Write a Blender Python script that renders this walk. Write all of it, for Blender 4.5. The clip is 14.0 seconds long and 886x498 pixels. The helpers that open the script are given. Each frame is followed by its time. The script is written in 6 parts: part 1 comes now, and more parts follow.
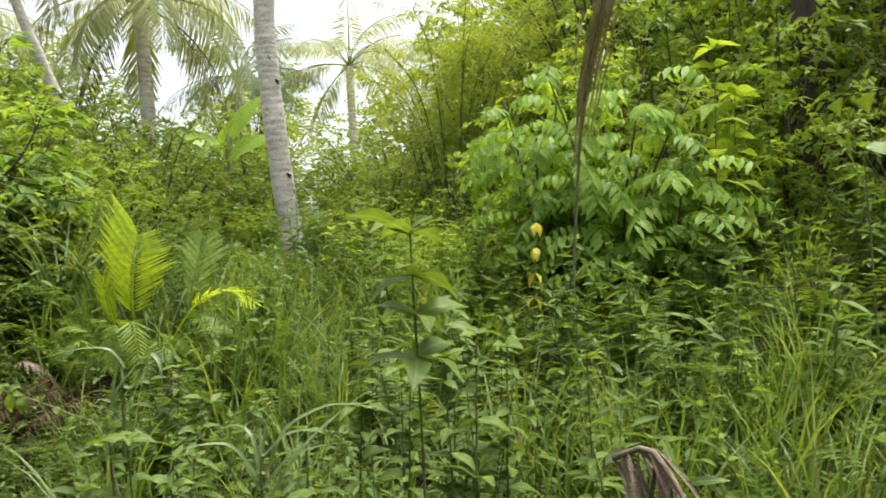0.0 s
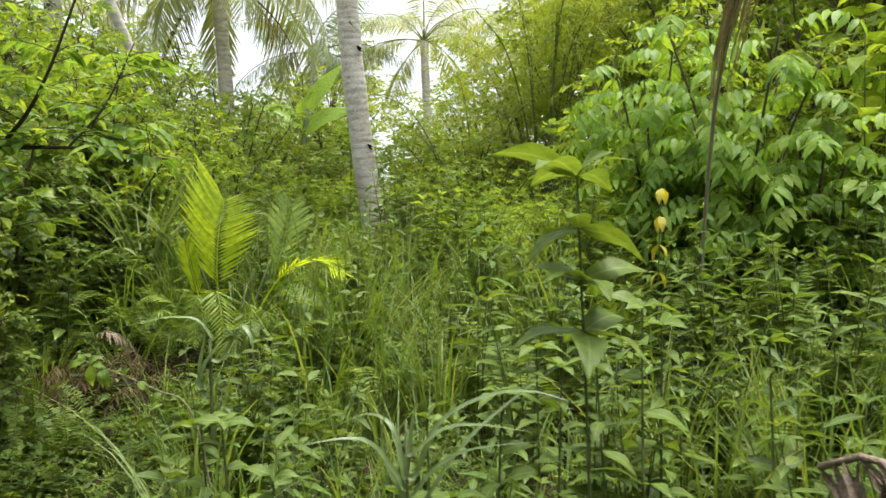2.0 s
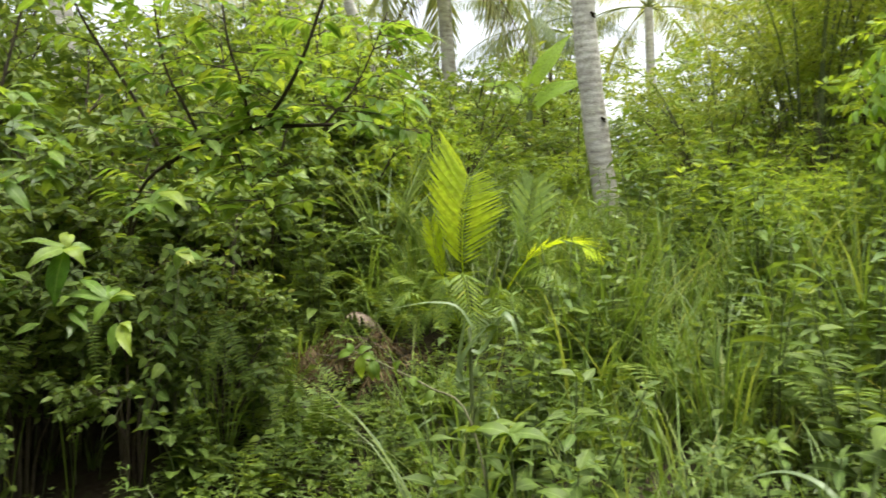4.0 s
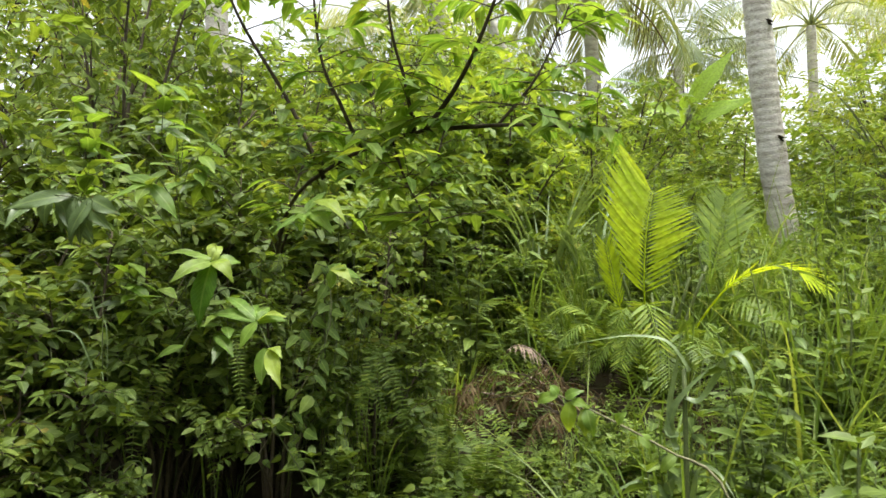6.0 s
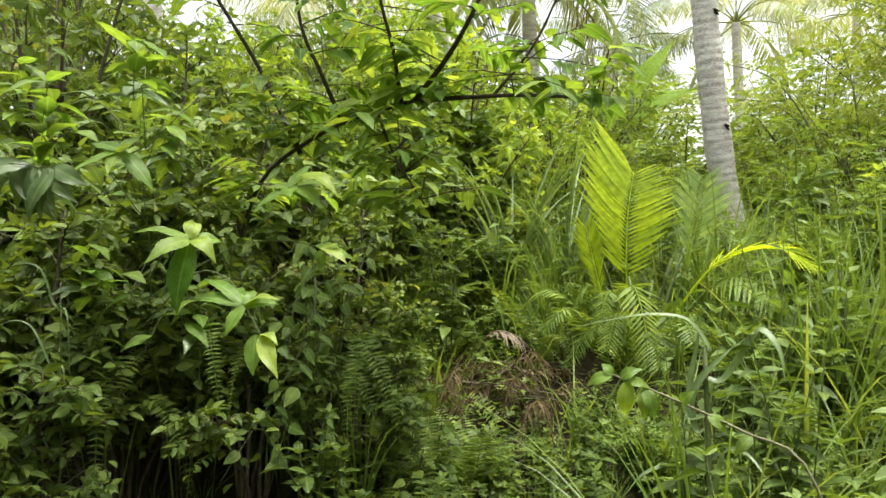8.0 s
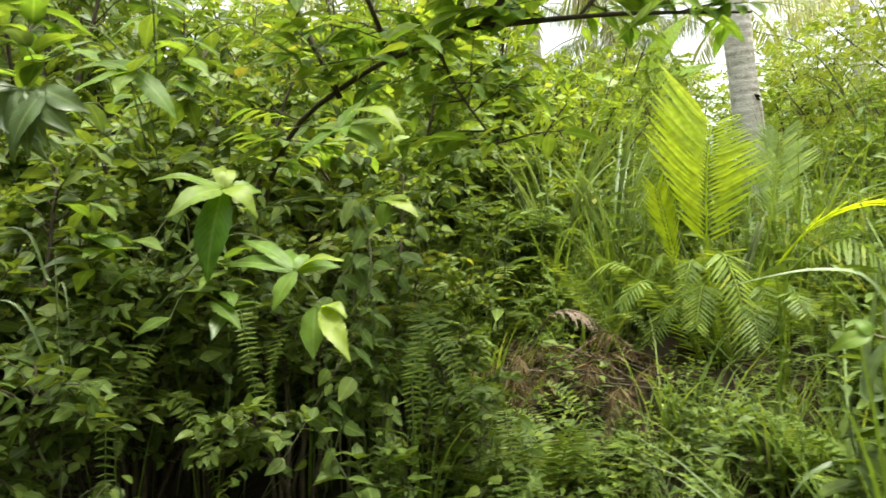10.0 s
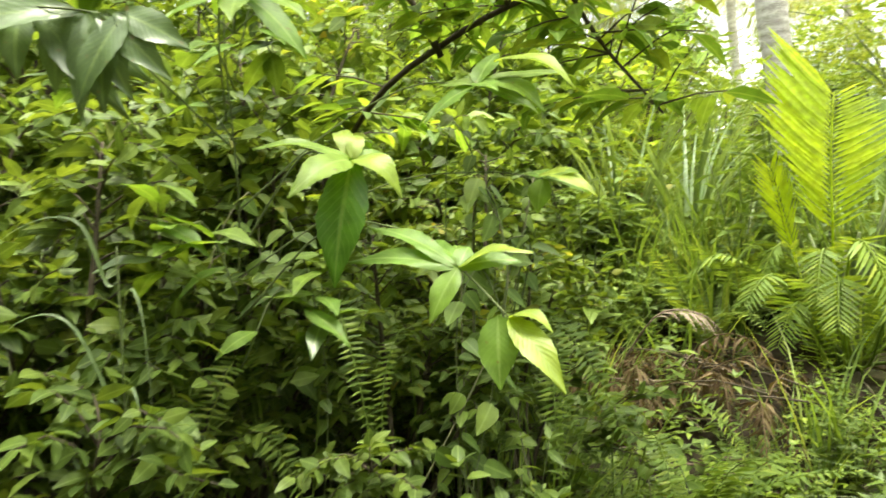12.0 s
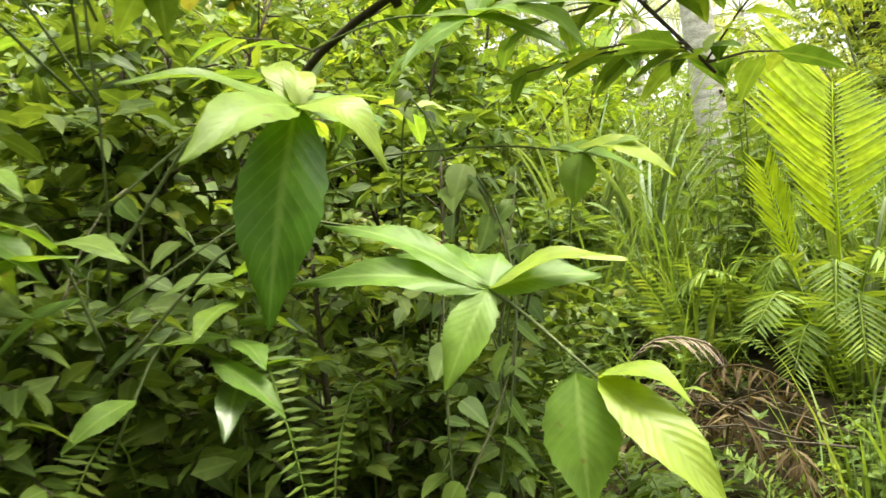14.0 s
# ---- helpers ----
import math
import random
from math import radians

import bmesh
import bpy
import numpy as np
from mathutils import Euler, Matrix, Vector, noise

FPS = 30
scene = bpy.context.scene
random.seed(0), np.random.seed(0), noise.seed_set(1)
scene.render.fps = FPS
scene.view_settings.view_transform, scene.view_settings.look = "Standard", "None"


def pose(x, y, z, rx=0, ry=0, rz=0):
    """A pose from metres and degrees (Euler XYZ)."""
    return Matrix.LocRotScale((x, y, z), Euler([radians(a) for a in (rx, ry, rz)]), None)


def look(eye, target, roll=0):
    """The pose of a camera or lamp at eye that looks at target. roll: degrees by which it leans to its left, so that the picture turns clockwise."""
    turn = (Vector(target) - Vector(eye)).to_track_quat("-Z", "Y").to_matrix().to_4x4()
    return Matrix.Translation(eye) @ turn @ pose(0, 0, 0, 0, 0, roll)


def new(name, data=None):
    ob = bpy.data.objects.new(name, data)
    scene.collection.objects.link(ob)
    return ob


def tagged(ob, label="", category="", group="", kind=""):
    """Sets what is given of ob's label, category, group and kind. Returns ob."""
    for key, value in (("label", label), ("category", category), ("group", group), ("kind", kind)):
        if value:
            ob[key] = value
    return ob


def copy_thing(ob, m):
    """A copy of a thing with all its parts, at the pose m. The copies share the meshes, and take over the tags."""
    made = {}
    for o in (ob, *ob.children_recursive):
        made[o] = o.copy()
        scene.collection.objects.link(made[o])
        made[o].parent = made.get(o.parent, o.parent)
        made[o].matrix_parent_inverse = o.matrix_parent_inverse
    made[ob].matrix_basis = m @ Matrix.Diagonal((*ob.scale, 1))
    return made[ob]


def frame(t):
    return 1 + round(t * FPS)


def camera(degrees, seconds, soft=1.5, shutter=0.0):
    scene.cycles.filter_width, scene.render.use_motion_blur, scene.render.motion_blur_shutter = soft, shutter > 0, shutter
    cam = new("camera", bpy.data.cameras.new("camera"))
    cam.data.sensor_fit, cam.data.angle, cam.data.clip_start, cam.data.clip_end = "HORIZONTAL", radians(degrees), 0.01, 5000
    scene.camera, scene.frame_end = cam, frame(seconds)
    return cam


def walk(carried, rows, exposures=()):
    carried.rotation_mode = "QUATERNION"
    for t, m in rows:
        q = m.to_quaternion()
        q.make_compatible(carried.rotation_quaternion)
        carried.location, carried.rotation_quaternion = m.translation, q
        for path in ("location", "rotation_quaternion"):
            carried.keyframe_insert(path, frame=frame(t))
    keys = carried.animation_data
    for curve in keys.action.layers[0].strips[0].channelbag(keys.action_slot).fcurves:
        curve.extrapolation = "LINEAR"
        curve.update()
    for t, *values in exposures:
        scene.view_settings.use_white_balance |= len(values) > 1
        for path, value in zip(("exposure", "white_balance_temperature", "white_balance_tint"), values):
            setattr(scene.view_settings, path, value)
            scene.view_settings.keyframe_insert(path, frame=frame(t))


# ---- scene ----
cam = camera(61.5, 14.0, 1.55, 0.4)
PATH = [
    (0, (0.228, 0.411, 1.349), (0.12, 2.406, 1.436), -0.8),
    (0.5, (0.179, 0.437, 1.34), (-0.033, 2.423, 1.435), -0.3),
    (1, (0.127, 0.624, 1.338), (-0.188, 2.597, 1.428), -0.2),
    (1.5, (0.086, 0.752, 1.324), (-0.25, 2.723, 1.373), 0.1),
    (2, (-0.059, 0.862, 1.284), (-0.342, 2.842, 1.325), 0.1),
    (2.5, (-0.221, 0.942, 1.32), (-0.486, 2.923, 1.371), -0.1),
    (3, (-0.259, 0.958, 1.305), (-0.627, 2.923, 1.341), -0.5),
    (3.5, (-0.327, 1.097, 1.289), (-0.909, 3.01, 1.299), -0.2),
    (4, (-0.417, 1.188, 1.293), (-1.234, 3.013, 1.277), 0.4),
    (4.2, (-0.442, 1.214, 1.294), (-1.308, 3.016, 1.277), 0.4),
    (6.3, (-0.904, 1.589, 1.223), (-2.03, 3.24, 1.298), 1.5),
    (6.5, (-0.931, 1.599, 1.217), (-2.029, 3.269, 1.286), 1.5),
    (7, (-1.041, 1.599, 1.198), (-2.045, 3.327, 1.273), 0.9),
    (7.5, (-1.132, 1.576, 1.186), (-2.095, 3.328, 1.257), 0.8),
    (7.7, (-1.147, 1.569, 1.182), (-2.101, 3.326, 1.242), 0.9),
    (9.8, (-1.579, 1.896, 1.072), (-2.519, 3.66, 1.136), -0.1),
    (10, (-1.669, 1.901, 1.059), (-2.593, 3.674, 1.114), -0.6),
    (10.5, (-1.924, 1.884, 1.074), (-2.876, 3.642, 1.115), -1.0),
    (11, (-2.038, 1.905, 1.041), (-3.022, 3.646, 1.052), -1.0),
    (11.5, (-2.174, 2.036, 1.044), (-3.148, 3.782, 1.056), -1.3),
    (12, (-2.252, 2.124, 1.062), (-3.127, 3.922, 1.11), -1.6),
    (12.5, (-2.418, 2.264, 1.053), (-3.111, 4.137, 1.17), -3.3),
    (13, (-2.559, 2.329, 1.048), (-3.272, 4.194, 1.156), -3.6),
    (13.5, (-2.585, 2.459, 1.056), (-3.293, 4.327, 1.16), -3.3),
    (14, (-2.601, 2.587, 1.062), (-3.247, 4.476, 1.171), -3.0),
]
walk(cam, [(t, look(eye, target, roll)) for t, eye, target, roll in PATH],
     exposures=[(0, 1.46, 6550, 9), (1.0, 1.44, 6550, 9), (1.5, 1.4, 6550, 9), (2.2, 1.47, 6550, 8), (4.2, 1.52, 6550, 8), (7.5, 1.7, 6550, 9), (10, 1.88, 6750, 6), (11, 2.32, 6900, 4), (12, 2.34, 7000, 3), (13, 2.24, 7000, 3), (14, 2.26, 7000, 3)])

# ---- light: a bright overcast sky with a weak, wide sun ----
SUN_UP, SUN_TURN = radians(78), radians(110)
world = bpy.data.worlds.new("overcast_sky")
scene.world = world
world.use_nodes = True
wn, wl = world.node_tree.nodes, world.node_tree.links
sky = wn.new("ShaderNodeTexSky")
sky.sky_type, sky.sun_disc = "NISHITA", False
sky.sun_elevation, sky.sun_rotation = SUN_UP, SUN_TURN
sky.air_density, sky.dust_density, sky.ozone_density = 1.0, 4.0, 1.0
pale = wn.new("ShaderNodeHueSaturation")
pale.inputs["Saturation"].default_value = 0.25
wl.new(sky.outputs["Color"], pale.inputs["Color"])
wl.new(pale.outputs["Color"], wn["Background"].inputs["Color"])
wn["Background"].inputs["Strength"].default_value = 0.15
sun = new("sun", bpy.data.lights.new("sun", "SUN"))
sun.data.energy, sun.data.angle, sun.data.color = 1.9, radians(30), (1.0, 0.96, 0.88)
sun.matrix_world = look((0, 0, 30), (30 * -math.sin(SUN_TURN) / math.tan(SUN_UP), -30 * math.cos(SUN_TURN) / math.tan(SUN_UP), 0))


# ---- materials ----
def nodes_of(name):
    m = bpy.data.materials.new(name)
    m.use_nodes = True
    t = m.node_tree
    return m, t.nodes, t.links, t.nodes["Principled BSDF"], t.nodes["Material Output"]


def ramp_of(n, stops):
    r = n.new("ShaderNodeValToRGB")
    e = r.color_ramp.elements
    e[0].position, e[0].color = stops[0][0], (*stops[0][1], 1)
    e[1].position, e[1].color = stops[-1][0], (*stops[-1][1], 1)
    for p, c in stops[1:-1]:
        e.new(p).color = (*c, 1)
    return r


def leaf_material(name, stops, through_share=0.3, rough=0.5, gloss=0.28, rib=0.25, veins=0.0, spots=0.0):
    """Leaves: each one takes its own tone, with a paler midrib, mottling and light passing through."""
    m, n, l, p, out = nodes_of(name)
    geo = n.new("ShaderNodeNewGeometry")
    info = n.new("ShaderNodeObjectInfo")
    mix = n.new("ShaderNodeMath")
    mix.operation = "MULTIPLY_ADD"
    l.new(info.outputs["Random"], mix.inputs[0])
    mix.inputs[1].default_value = 0.3
    scale = n.new("ShaderNodeMath")
    scale.operation = "MULTIPLY"
    l.new(geo.outputs["Random Per Island"], scale.inputs[0])
    scale.inputs[1].default_value = 0.7
    l.new(scale.outputs[0], mix.inputs[2])
    ramp = ramp_of(n, stops)
    l.new(mix.outputs[0], ramp.inputs["Fac"])
    uv = n.new("ShaderNodeUVMap")
    sep = n.new("ShaderNodeSeparateXYZ")
    l.new(uv.outputs["UV"], sep.inputs[0])
    off = n.new("ShaderNodeMath")
    off.operation = "SUBTRACT"
    l.new(sep.outputs["X"], off.inputs[0])
    off.inputs[1].default_value = 0.5
    absol = n.new("ShaderNodeMath")
    absol.operation = "ABSOLUTE"
    l.new(off.outputs[0], absol.inputs[0])
    ribr = n.new("ShaderNodeMapRange")
    l.new(absol.outputs[0], ribr.inputs["Value"])
    ribr.inputs["From Min"].default_value, ribr.inputs["From Max"].default_value = 0.02, 0.07
    ribr.inputs["To Min"].default_value, ribr.inputs["To Max"].default_value = rib, 0.0
    noise_t = n.new("ShaderNodeTexNoise")
    noise_t.inputs["Scale"].default_value = 35.0
    noise_t.inputs["Detail"].default_value = 4.0
    tc = n.new("ShaderNodeTexCoord")
    l.new(tc.outputs["Object"], noise_t.inputs["Vector"])
    val = n.new("ShaderNodeHueSaturation")
    mr = n.new("ShaderNodeMapRange")
    l.new(noise_t.outputs["Fac"], mr.inputs["Value"])
    mr.inputs["From Min"].default_value, mr.inputs["From Max"].default_value = 0.3, 0.7
    mr.inputs["To Min"].default_value, mr.inputs["To Max"].default_value = 0.78, 1.22
    l.new(mr.outputs[0], val.inputs["Value"])
    l.new(ramp.outputs["Color"], val.inputs["Color"])
    pale_rib = n.new("ShaderNodeMixRGB")
    pale_rib.inputs["Color2"].default_value = (0.30, 0.40, 0.14, 1)
    l.new(ribr.outputs[0], pale_rib.inputs["Fac"])
    l.new(val.outputs["Color"], pale_rib.inputs["Color1"])
    colour = pale_rib.outputs["Color"]
    if spots:
        sp = n.new("ShaderNodeTexNoise")
        sp.inputs["Scale"].default_value = 60.0
        l.new(tc.outputs["Object"], sp.inputs["Vector"])
        sr = n.new("ShaderNodeMapRange")
        l.new(sp.outputs["Fac"], sr.inputs["Value"])
        sr.inputs["From Min"].default_value, sr.inputs["From Max"].default_value = 0.68, 0.74
        sr.inputs["To Max"].default_value = spots
        sm = n.new("ShaderNodeMixRGB")
        sm.inputs["Color2"].default_value = (0.16, 0.10, 0.04, 1)
        l.new(sr.outputs[0], sm.inputs["Fac"])
        l.new(colour, sm.inputs["Color1"])
        colour = sm.outputs["Color"]
    l.new(colour, p.inputs["Base Color"])
    p.inputs["Roughness"].default_value = rough
    p.inputs["Specular IOR Level"].default_value = gloss
    bump = n.new("ShaderNodeBump")
    bump.inputs["Strength"].default_value = 0.25
    bump.inputs["Distance"].default_value = 0.004
    l.new(noise_t.outputs["Fac"], bump.inputs["Height"])
    if veins:
        add = n.new("ShaderNodeMath")
        add.operation = "MULTIPLY_ADD"
        l.new(absol.outputs[0], add.inputs[0])
        add.inputs[1].default_value = -0.5
        l.new(sep.outputs["Y"], add.inputs[2])
        wave = n.new("ShaderNodeMath")
        wave.operation = "MULTIPLY"
        l.new(add.outputs[0], wave.inputs[0])
        wave.inputs[1].default_value = 75.0
        sine = n.new("ShaderNodeMath")
        sine.operation = "SINE"
        l.new(wave.outputs[0], sine.inputs[0])
        vr = n.new("ShaderNodeMapRange")
        l.new(sine.outputs[0], vr.inputs["Value"])
        vr.inputs["From Min"].default_value, vr.inputs["From Max"].default_value = 0.82, 1.0
        vr.inputs["To Max"].default_value = min(3.0 * veins, 0.3)
        vm = n.new("ShaderNodeMixRGB")
        vm.inputs["Color2"].default_value = (0.24, 0.34, 0.10, 1)
        l.new(vr.outputs[0], vm.inputs["Fac"])
        l.new(colour, vm.inputs["Color1"])
        colour = vm.outputs["Color"]
        l.new(colour, p.inputs["Base Color"])
        b2 = n.new("ShaderNodeBump")
        b2.inputs["Strength"].default_value = veins
        b2.inputs["Distance"].default_value = 0.003
        l.new(sine.outputs[0], b2.inputs["Height"])
        l.new(bump.outputs[0], b2.inputs["Normal"])
        bump = b2
    l.new(bump.outputs[0], p.inputs["Normal"])
    tr = n.new("ShaderNodeBsdfTranslucent")
    warm = n.new("ShaderNodeMixRGB")
    warm.blend_type = "MULTIPLY"
    warm.inputs["Fac"].default_value = 1.0
    warm.inputs["Color2"].default_value = (1.9, 1.75, 0.7, 1)
    l.new(colour, warm.inputs["Color1"])
    l.new(warm.outputs["Color"], tr.inputs["Color"])
    ms = n.new("ShaderNodeMixShader")
    ms.inputs["Fac"].default_value = through_share
    l.new(p.outputs[0], ms.inputs[1])
    l.new(tr.outputs[0], ms.inputs[2])
    l.new(ms.outputs[0], out.inputs["Surface"])
    return m


def plain_material(name, stops, size=8.0, rough=0.85, bump_by=0.4, stretch=(1, 1, 1), gloss=0.2):
    """Bark, stems, soil and dead matter: two scales of mottling and relief."""
    m, n, l, p, out = nodes_of(name)
    tc = n.new("ShaderNodeTexCoord")
    mp = n.new("ShaderNodeMapping")
    mp.inputs["Scale"].default_value = stretch
    l.new(tc.outputs["Object"], mp.inputs["Vector"])
    a = n.new("ShaderNodeTexNoise")
    a.inputs["Scale"].default_value, a.inputs["Detail"].default_value = size, 6.0
    b = n.new("ShaderNodeTexNoise")
    b.inputs["Scale"].default_value, b.inputs["Detail"].default_value = size * 7, 4.0
    l.new(mp.outputs[0], a.inputs["Vector"])
    l.new(mp.outputs[0], b.inputs["Vector"])
    mix = n.new("ShaderNodeMath")
    mix.operation = "MULTIPLY_ADD"
    l.new(b.outputs["Fac"], mix.inputs[0])
    mix.inputs[1].default_value = 0.5
    half = n.new("ShaderNodeMath")
    half.operation = "MULTIPLY"
    l.new(a.outputs["Fac"], half.inputs[0])
    half.inputs[1].default_value = 0.5
    l.new(half.outputs[0], mix.inputs[2])
    ramp = ramp_of(n, stops)
    l.new(mix.outputs[0], ramp.inputs["Fac"])
    l.new(ramp.outputs["Color"], p.inputs["Base Color"])
    p.inputs["Roughness"].default_value = rough
    p.inputs["Specular IOR Level"].default_value = gloss
    bump = n.new("ShaderNodeBump")
    bump.inputs["Strength"].default_value = bump_by
    bump.inputs["Distance"].default_value = 0.02
    l.new(mix.outputs[0], bump.inputs["Height"])
    l.new(bump.outputs[0], p.inputs["Normal"])
    return m


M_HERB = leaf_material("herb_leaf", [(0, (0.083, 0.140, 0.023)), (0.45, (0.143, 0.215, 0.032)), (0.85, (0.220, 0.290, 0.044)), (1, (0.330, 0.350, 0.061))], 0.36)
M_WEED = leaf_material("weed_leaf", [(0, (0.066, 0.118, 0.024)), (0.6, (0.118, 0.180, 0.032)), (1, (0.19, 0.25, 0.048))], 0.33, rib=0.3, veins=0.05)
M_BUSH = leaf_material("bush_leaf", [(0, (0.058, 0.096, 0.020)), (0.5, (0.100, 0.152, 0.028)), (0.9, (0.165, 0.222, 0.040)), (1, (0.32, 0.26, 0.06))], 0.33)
M_BRIGHT = leaf_material("bright_leaf", [(0, (0.132, 0.210, 0.025)), (0.5, (0.209, 0.300, 0.038)), (1, (0.319, 0.380, 0.061))], 0.45)
M_BIG = leaf_material("broad_leaf", [(0, (0.072, 0.150, 0.026)), (0.55, (0.132, 0.225, 0.038)), (1, (0.275, 0.340, 0.054))], 0.42, rough=0.46, gloss=0.3, rib=0.4, veins=0.06, spots=0.6)
M_PALE = leaf_material("pale_leaf", [(0, (0.095, 0.180, 0.030)), (0.6, (0.135, 0.225, 0.034)), (1, (0.20, 0.28, 0.045))], 0.4, rough=0.44, gloss=0.32, rib=0.3, veins=0.06, spots=0.4)
M_LIME = leaf_material("lime_leaf", [(0, (0.17, 0.255, 0.032)), (1, (0.25, 0.315, 0.042))], 0.4, rough=0.42, gloss=0.35, rib=0.2, veins=0.12, spots=0.35)
M_DEEP = leaf_material("deep_green_leaf", [(0, (0.046, 0.118, 0.012)), (1, (0.075, 0.160, 0.018))], 0.4, rough=0.38, gloss=0.38, rib=0.25, veins=0.06, spots=0.2)
M_DROOP = leaf_material("drooping_leaf", [(0, (0.060, 0.100, 0.035)), (1, (0.11, 0.165, 0.06))], 0.25, rough=0.34, gloss=0.55, rib=0.3, veins=0.05, spots=0.6)
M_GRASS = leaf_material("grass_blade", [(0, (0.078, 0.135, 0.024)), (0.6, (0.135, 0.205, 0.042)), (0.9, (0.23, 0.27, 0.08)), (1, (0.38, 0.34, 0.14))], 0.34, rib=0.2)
M_REED = leaf_material("coarse_grass_blade", [(0, (0.095, 0.16, 0.06)), (0.7, (0.16, 0.22, 0.10)), (1, (0.27, 0.31, 0.17))], 0.3, rough=0.38, gloss=0.4, rib=0.35)
M_FERN = leaf_material("fern_leaf", [(0, (0.070, 0.118, 0.020)), (0.6, (0.125, 0.190, 0.030)), (1, (0.22, 0.27, 0.045))], 0.28)
M_YOUNG = leaf_material("young_palm_leaf", [(0, (0.25, 0.35, 0.016)), (0.5, (0.35, 0.45, 0.02)), (1, (0.46, 0.55, 0.025))], 0.5, rough=0.4, rib=0.12)
M_PALM = leaf_material("palm_leaf", [(0, (0.154, 0.190, 0.083)), (0.6, (0.253, 0.290, 0.126)), (1, (0.396, 0.380, 0.206))], 0.4, rough=0.35, gloss=0.4)
M_PALMD = leaf_material("palm_leaf_dark", [(0, (0.088, 0.130, 0.061)), (1, (0.165, 0.200, 0.090))], 0.35, rough=0.35, gloss=0.4)
M_BAMBOO = leaf_material("bamboo_leaf", [(0, (0.143, 0.200, 0.039)), (0.6, (0.231, 0.290, 0.054)), (1, (0.330, 0.360, 0.075))], 0.42)
M_DEADLEAF = leaf_material("withered_leaf", [(0, (0.042, 0.024, 0.013)), (0.6, (0.088, 0.056, 0.030)), (0.9, (0.15, 0.11, 0.06)), (1, (0.28, 0.22, 0.12))], 0.2, rough=0.8, gloss=0.15)
M_FEATHER = leaf_material("feathered_shrub_leaf", [(0, (0.115, 0.205, 0.030)), (0.5, (0.175, 0.290, 0.044)), (1, (0.27, 0.37, 0.06))], 0.45, rough=0.45)
M_LITTER = leaf_material("rotting_leaf", [(0, (0.022, 0.015, 0.009)), (0.6, (0.05, 0.036, 0.02)), (0.92, (0.10, 0.075, 0.04)), (1, (0.2, 0.16, 0.09))], 0.1, rough=0.9, gloss=0.1)
M_YELLOW = leaf_material("yellowed_leaf", [(0, (0.330, 0.310, 0.054)), (1, (0.480, 0.400, 0.045))], 0.35)
M_BANANA = leaf_material("banana_leaf", [(0, (0.187, 0.300, 0.046)), (1, (0.264, 0.390, 0.061))], 0.45, rough=0.35)
M_STEM = plain_material("green_stem", [(0.3, (0.06, 0.09, 0.03)), (0.7, (0.13, 0.15, 0.06))], 20, 0.6, 0.2)
M_TWIG = plain_material("dark_twig", [(0.3, (0.035, 0.028, 0.02)), (0.7, (0.11, 0.09, 0.06))], 18, 0.85, 0.4)
M_BARK = plain_material("dark_bark", [(0.3, (0.02, 0.016, 0.012)), (0.7, (0.09, 0.07, 0.05))], 6, 0.9, 0.8, (1, 1, 0.3))
M_TRUNK = plain_material("coconut_bark", [(0.3, (0.20, 0.17, 0.14)), (0.44, (0.44, 0.40, 0.36)), (0.56, (0.62, 0.59, 0.54)), (0.72, (0.74, 0.72, 0.67))], 5, 0.85, 0.5, (1, 1, 3.2))
M_NOTCH = plain_material("trunk_notch", [(0.3, (0.02, 0.015, 0.01)), (0.7, (0.06, 0.045, 0.03))], 12, 0.95, 0.3)
M_DEAD = plain_material("dead_fibre", [(0.3, (0.20, 0.14, 0.08)), (0.5, (0.40, 0.31, 0.19)), (0.7, (0.58, 0.48, 0.33))], 10, 0.9, 0.6, (1, 1, 0.2))
M_GREYDEAD = plain_material("grey_dead_frond", [(0.3, (0.09, 0.062, 0.045)), (0.5, (0.19, 0.145, 0.11)), (0.7, (0.33, 0.27, 0.22))], 14, 0.9, 0.6)
M_SOIL = plain_material("leaf_litter_soil", [(0.3, (0.016, 0.012, 0.008)), (0.5, (0.036, 0.026, 0.016)), (0.62, (0.040, 0.042, 0.016)), (0.75, (0.085, 0.062, 0.036))], 3, 0.95, 0.9)
M_VINE = plain_material("pale_vine", [(0.3, (0.10, 0.105, 0.05)), (0.7, (0.21, 0.20, 0.12))], 15, 0.8, 0.3)
M_CULM = plain_material("bamboo_culm", [(0.3, (0.07, 0.10, 0.035)), (0.7, (0.16, 0.18, 0.07))], 8, 0.5, 0.1)


# ---- mesh tools ----
RNG = np.random.default_rng(7)


def unit(v):
    v = np.asarray(v, float)
    return v / np.maximum(np.linalg.norm(v, axis=-1, keepdims=True), 1e-9)


def ground_height(x, y):
    x, y = np.asarray(x, float), np.asarray(y, float)
    z = np.interp(y, [-60, -4, 0.4, 1.0, 1.6, 2.0, 2.7, 3.1, 4, 5, 6, 7, 10, 15, 25, 60, 400],
                  [0.6, 0.15, 0.0, -0.05, -0.15, -0.28, -0.33, -0.24, 0.08, 0.36, 0.78, 1.08, 1.5, 2.2, 3.0, 4.0, 6.0])
    z = z + 0.22 * np.clip(x - 1.2, 0, 6) * np.clip((y - 2.5) / 3, 0, 1)
    z = z + 0.10 * np.clip(-3.2 - x, 0, 8) * np.clip((y - 2.0) / 4, 0, 1)
    z = z + 0.05 * np.sin(2.1 * x + 0.7 * y) * np.sin(1.7 * y - 0.6 * x) + 0.025 * np.sin(5.3 * x + 1.2) * np.sin(4.7 * y)
    return z


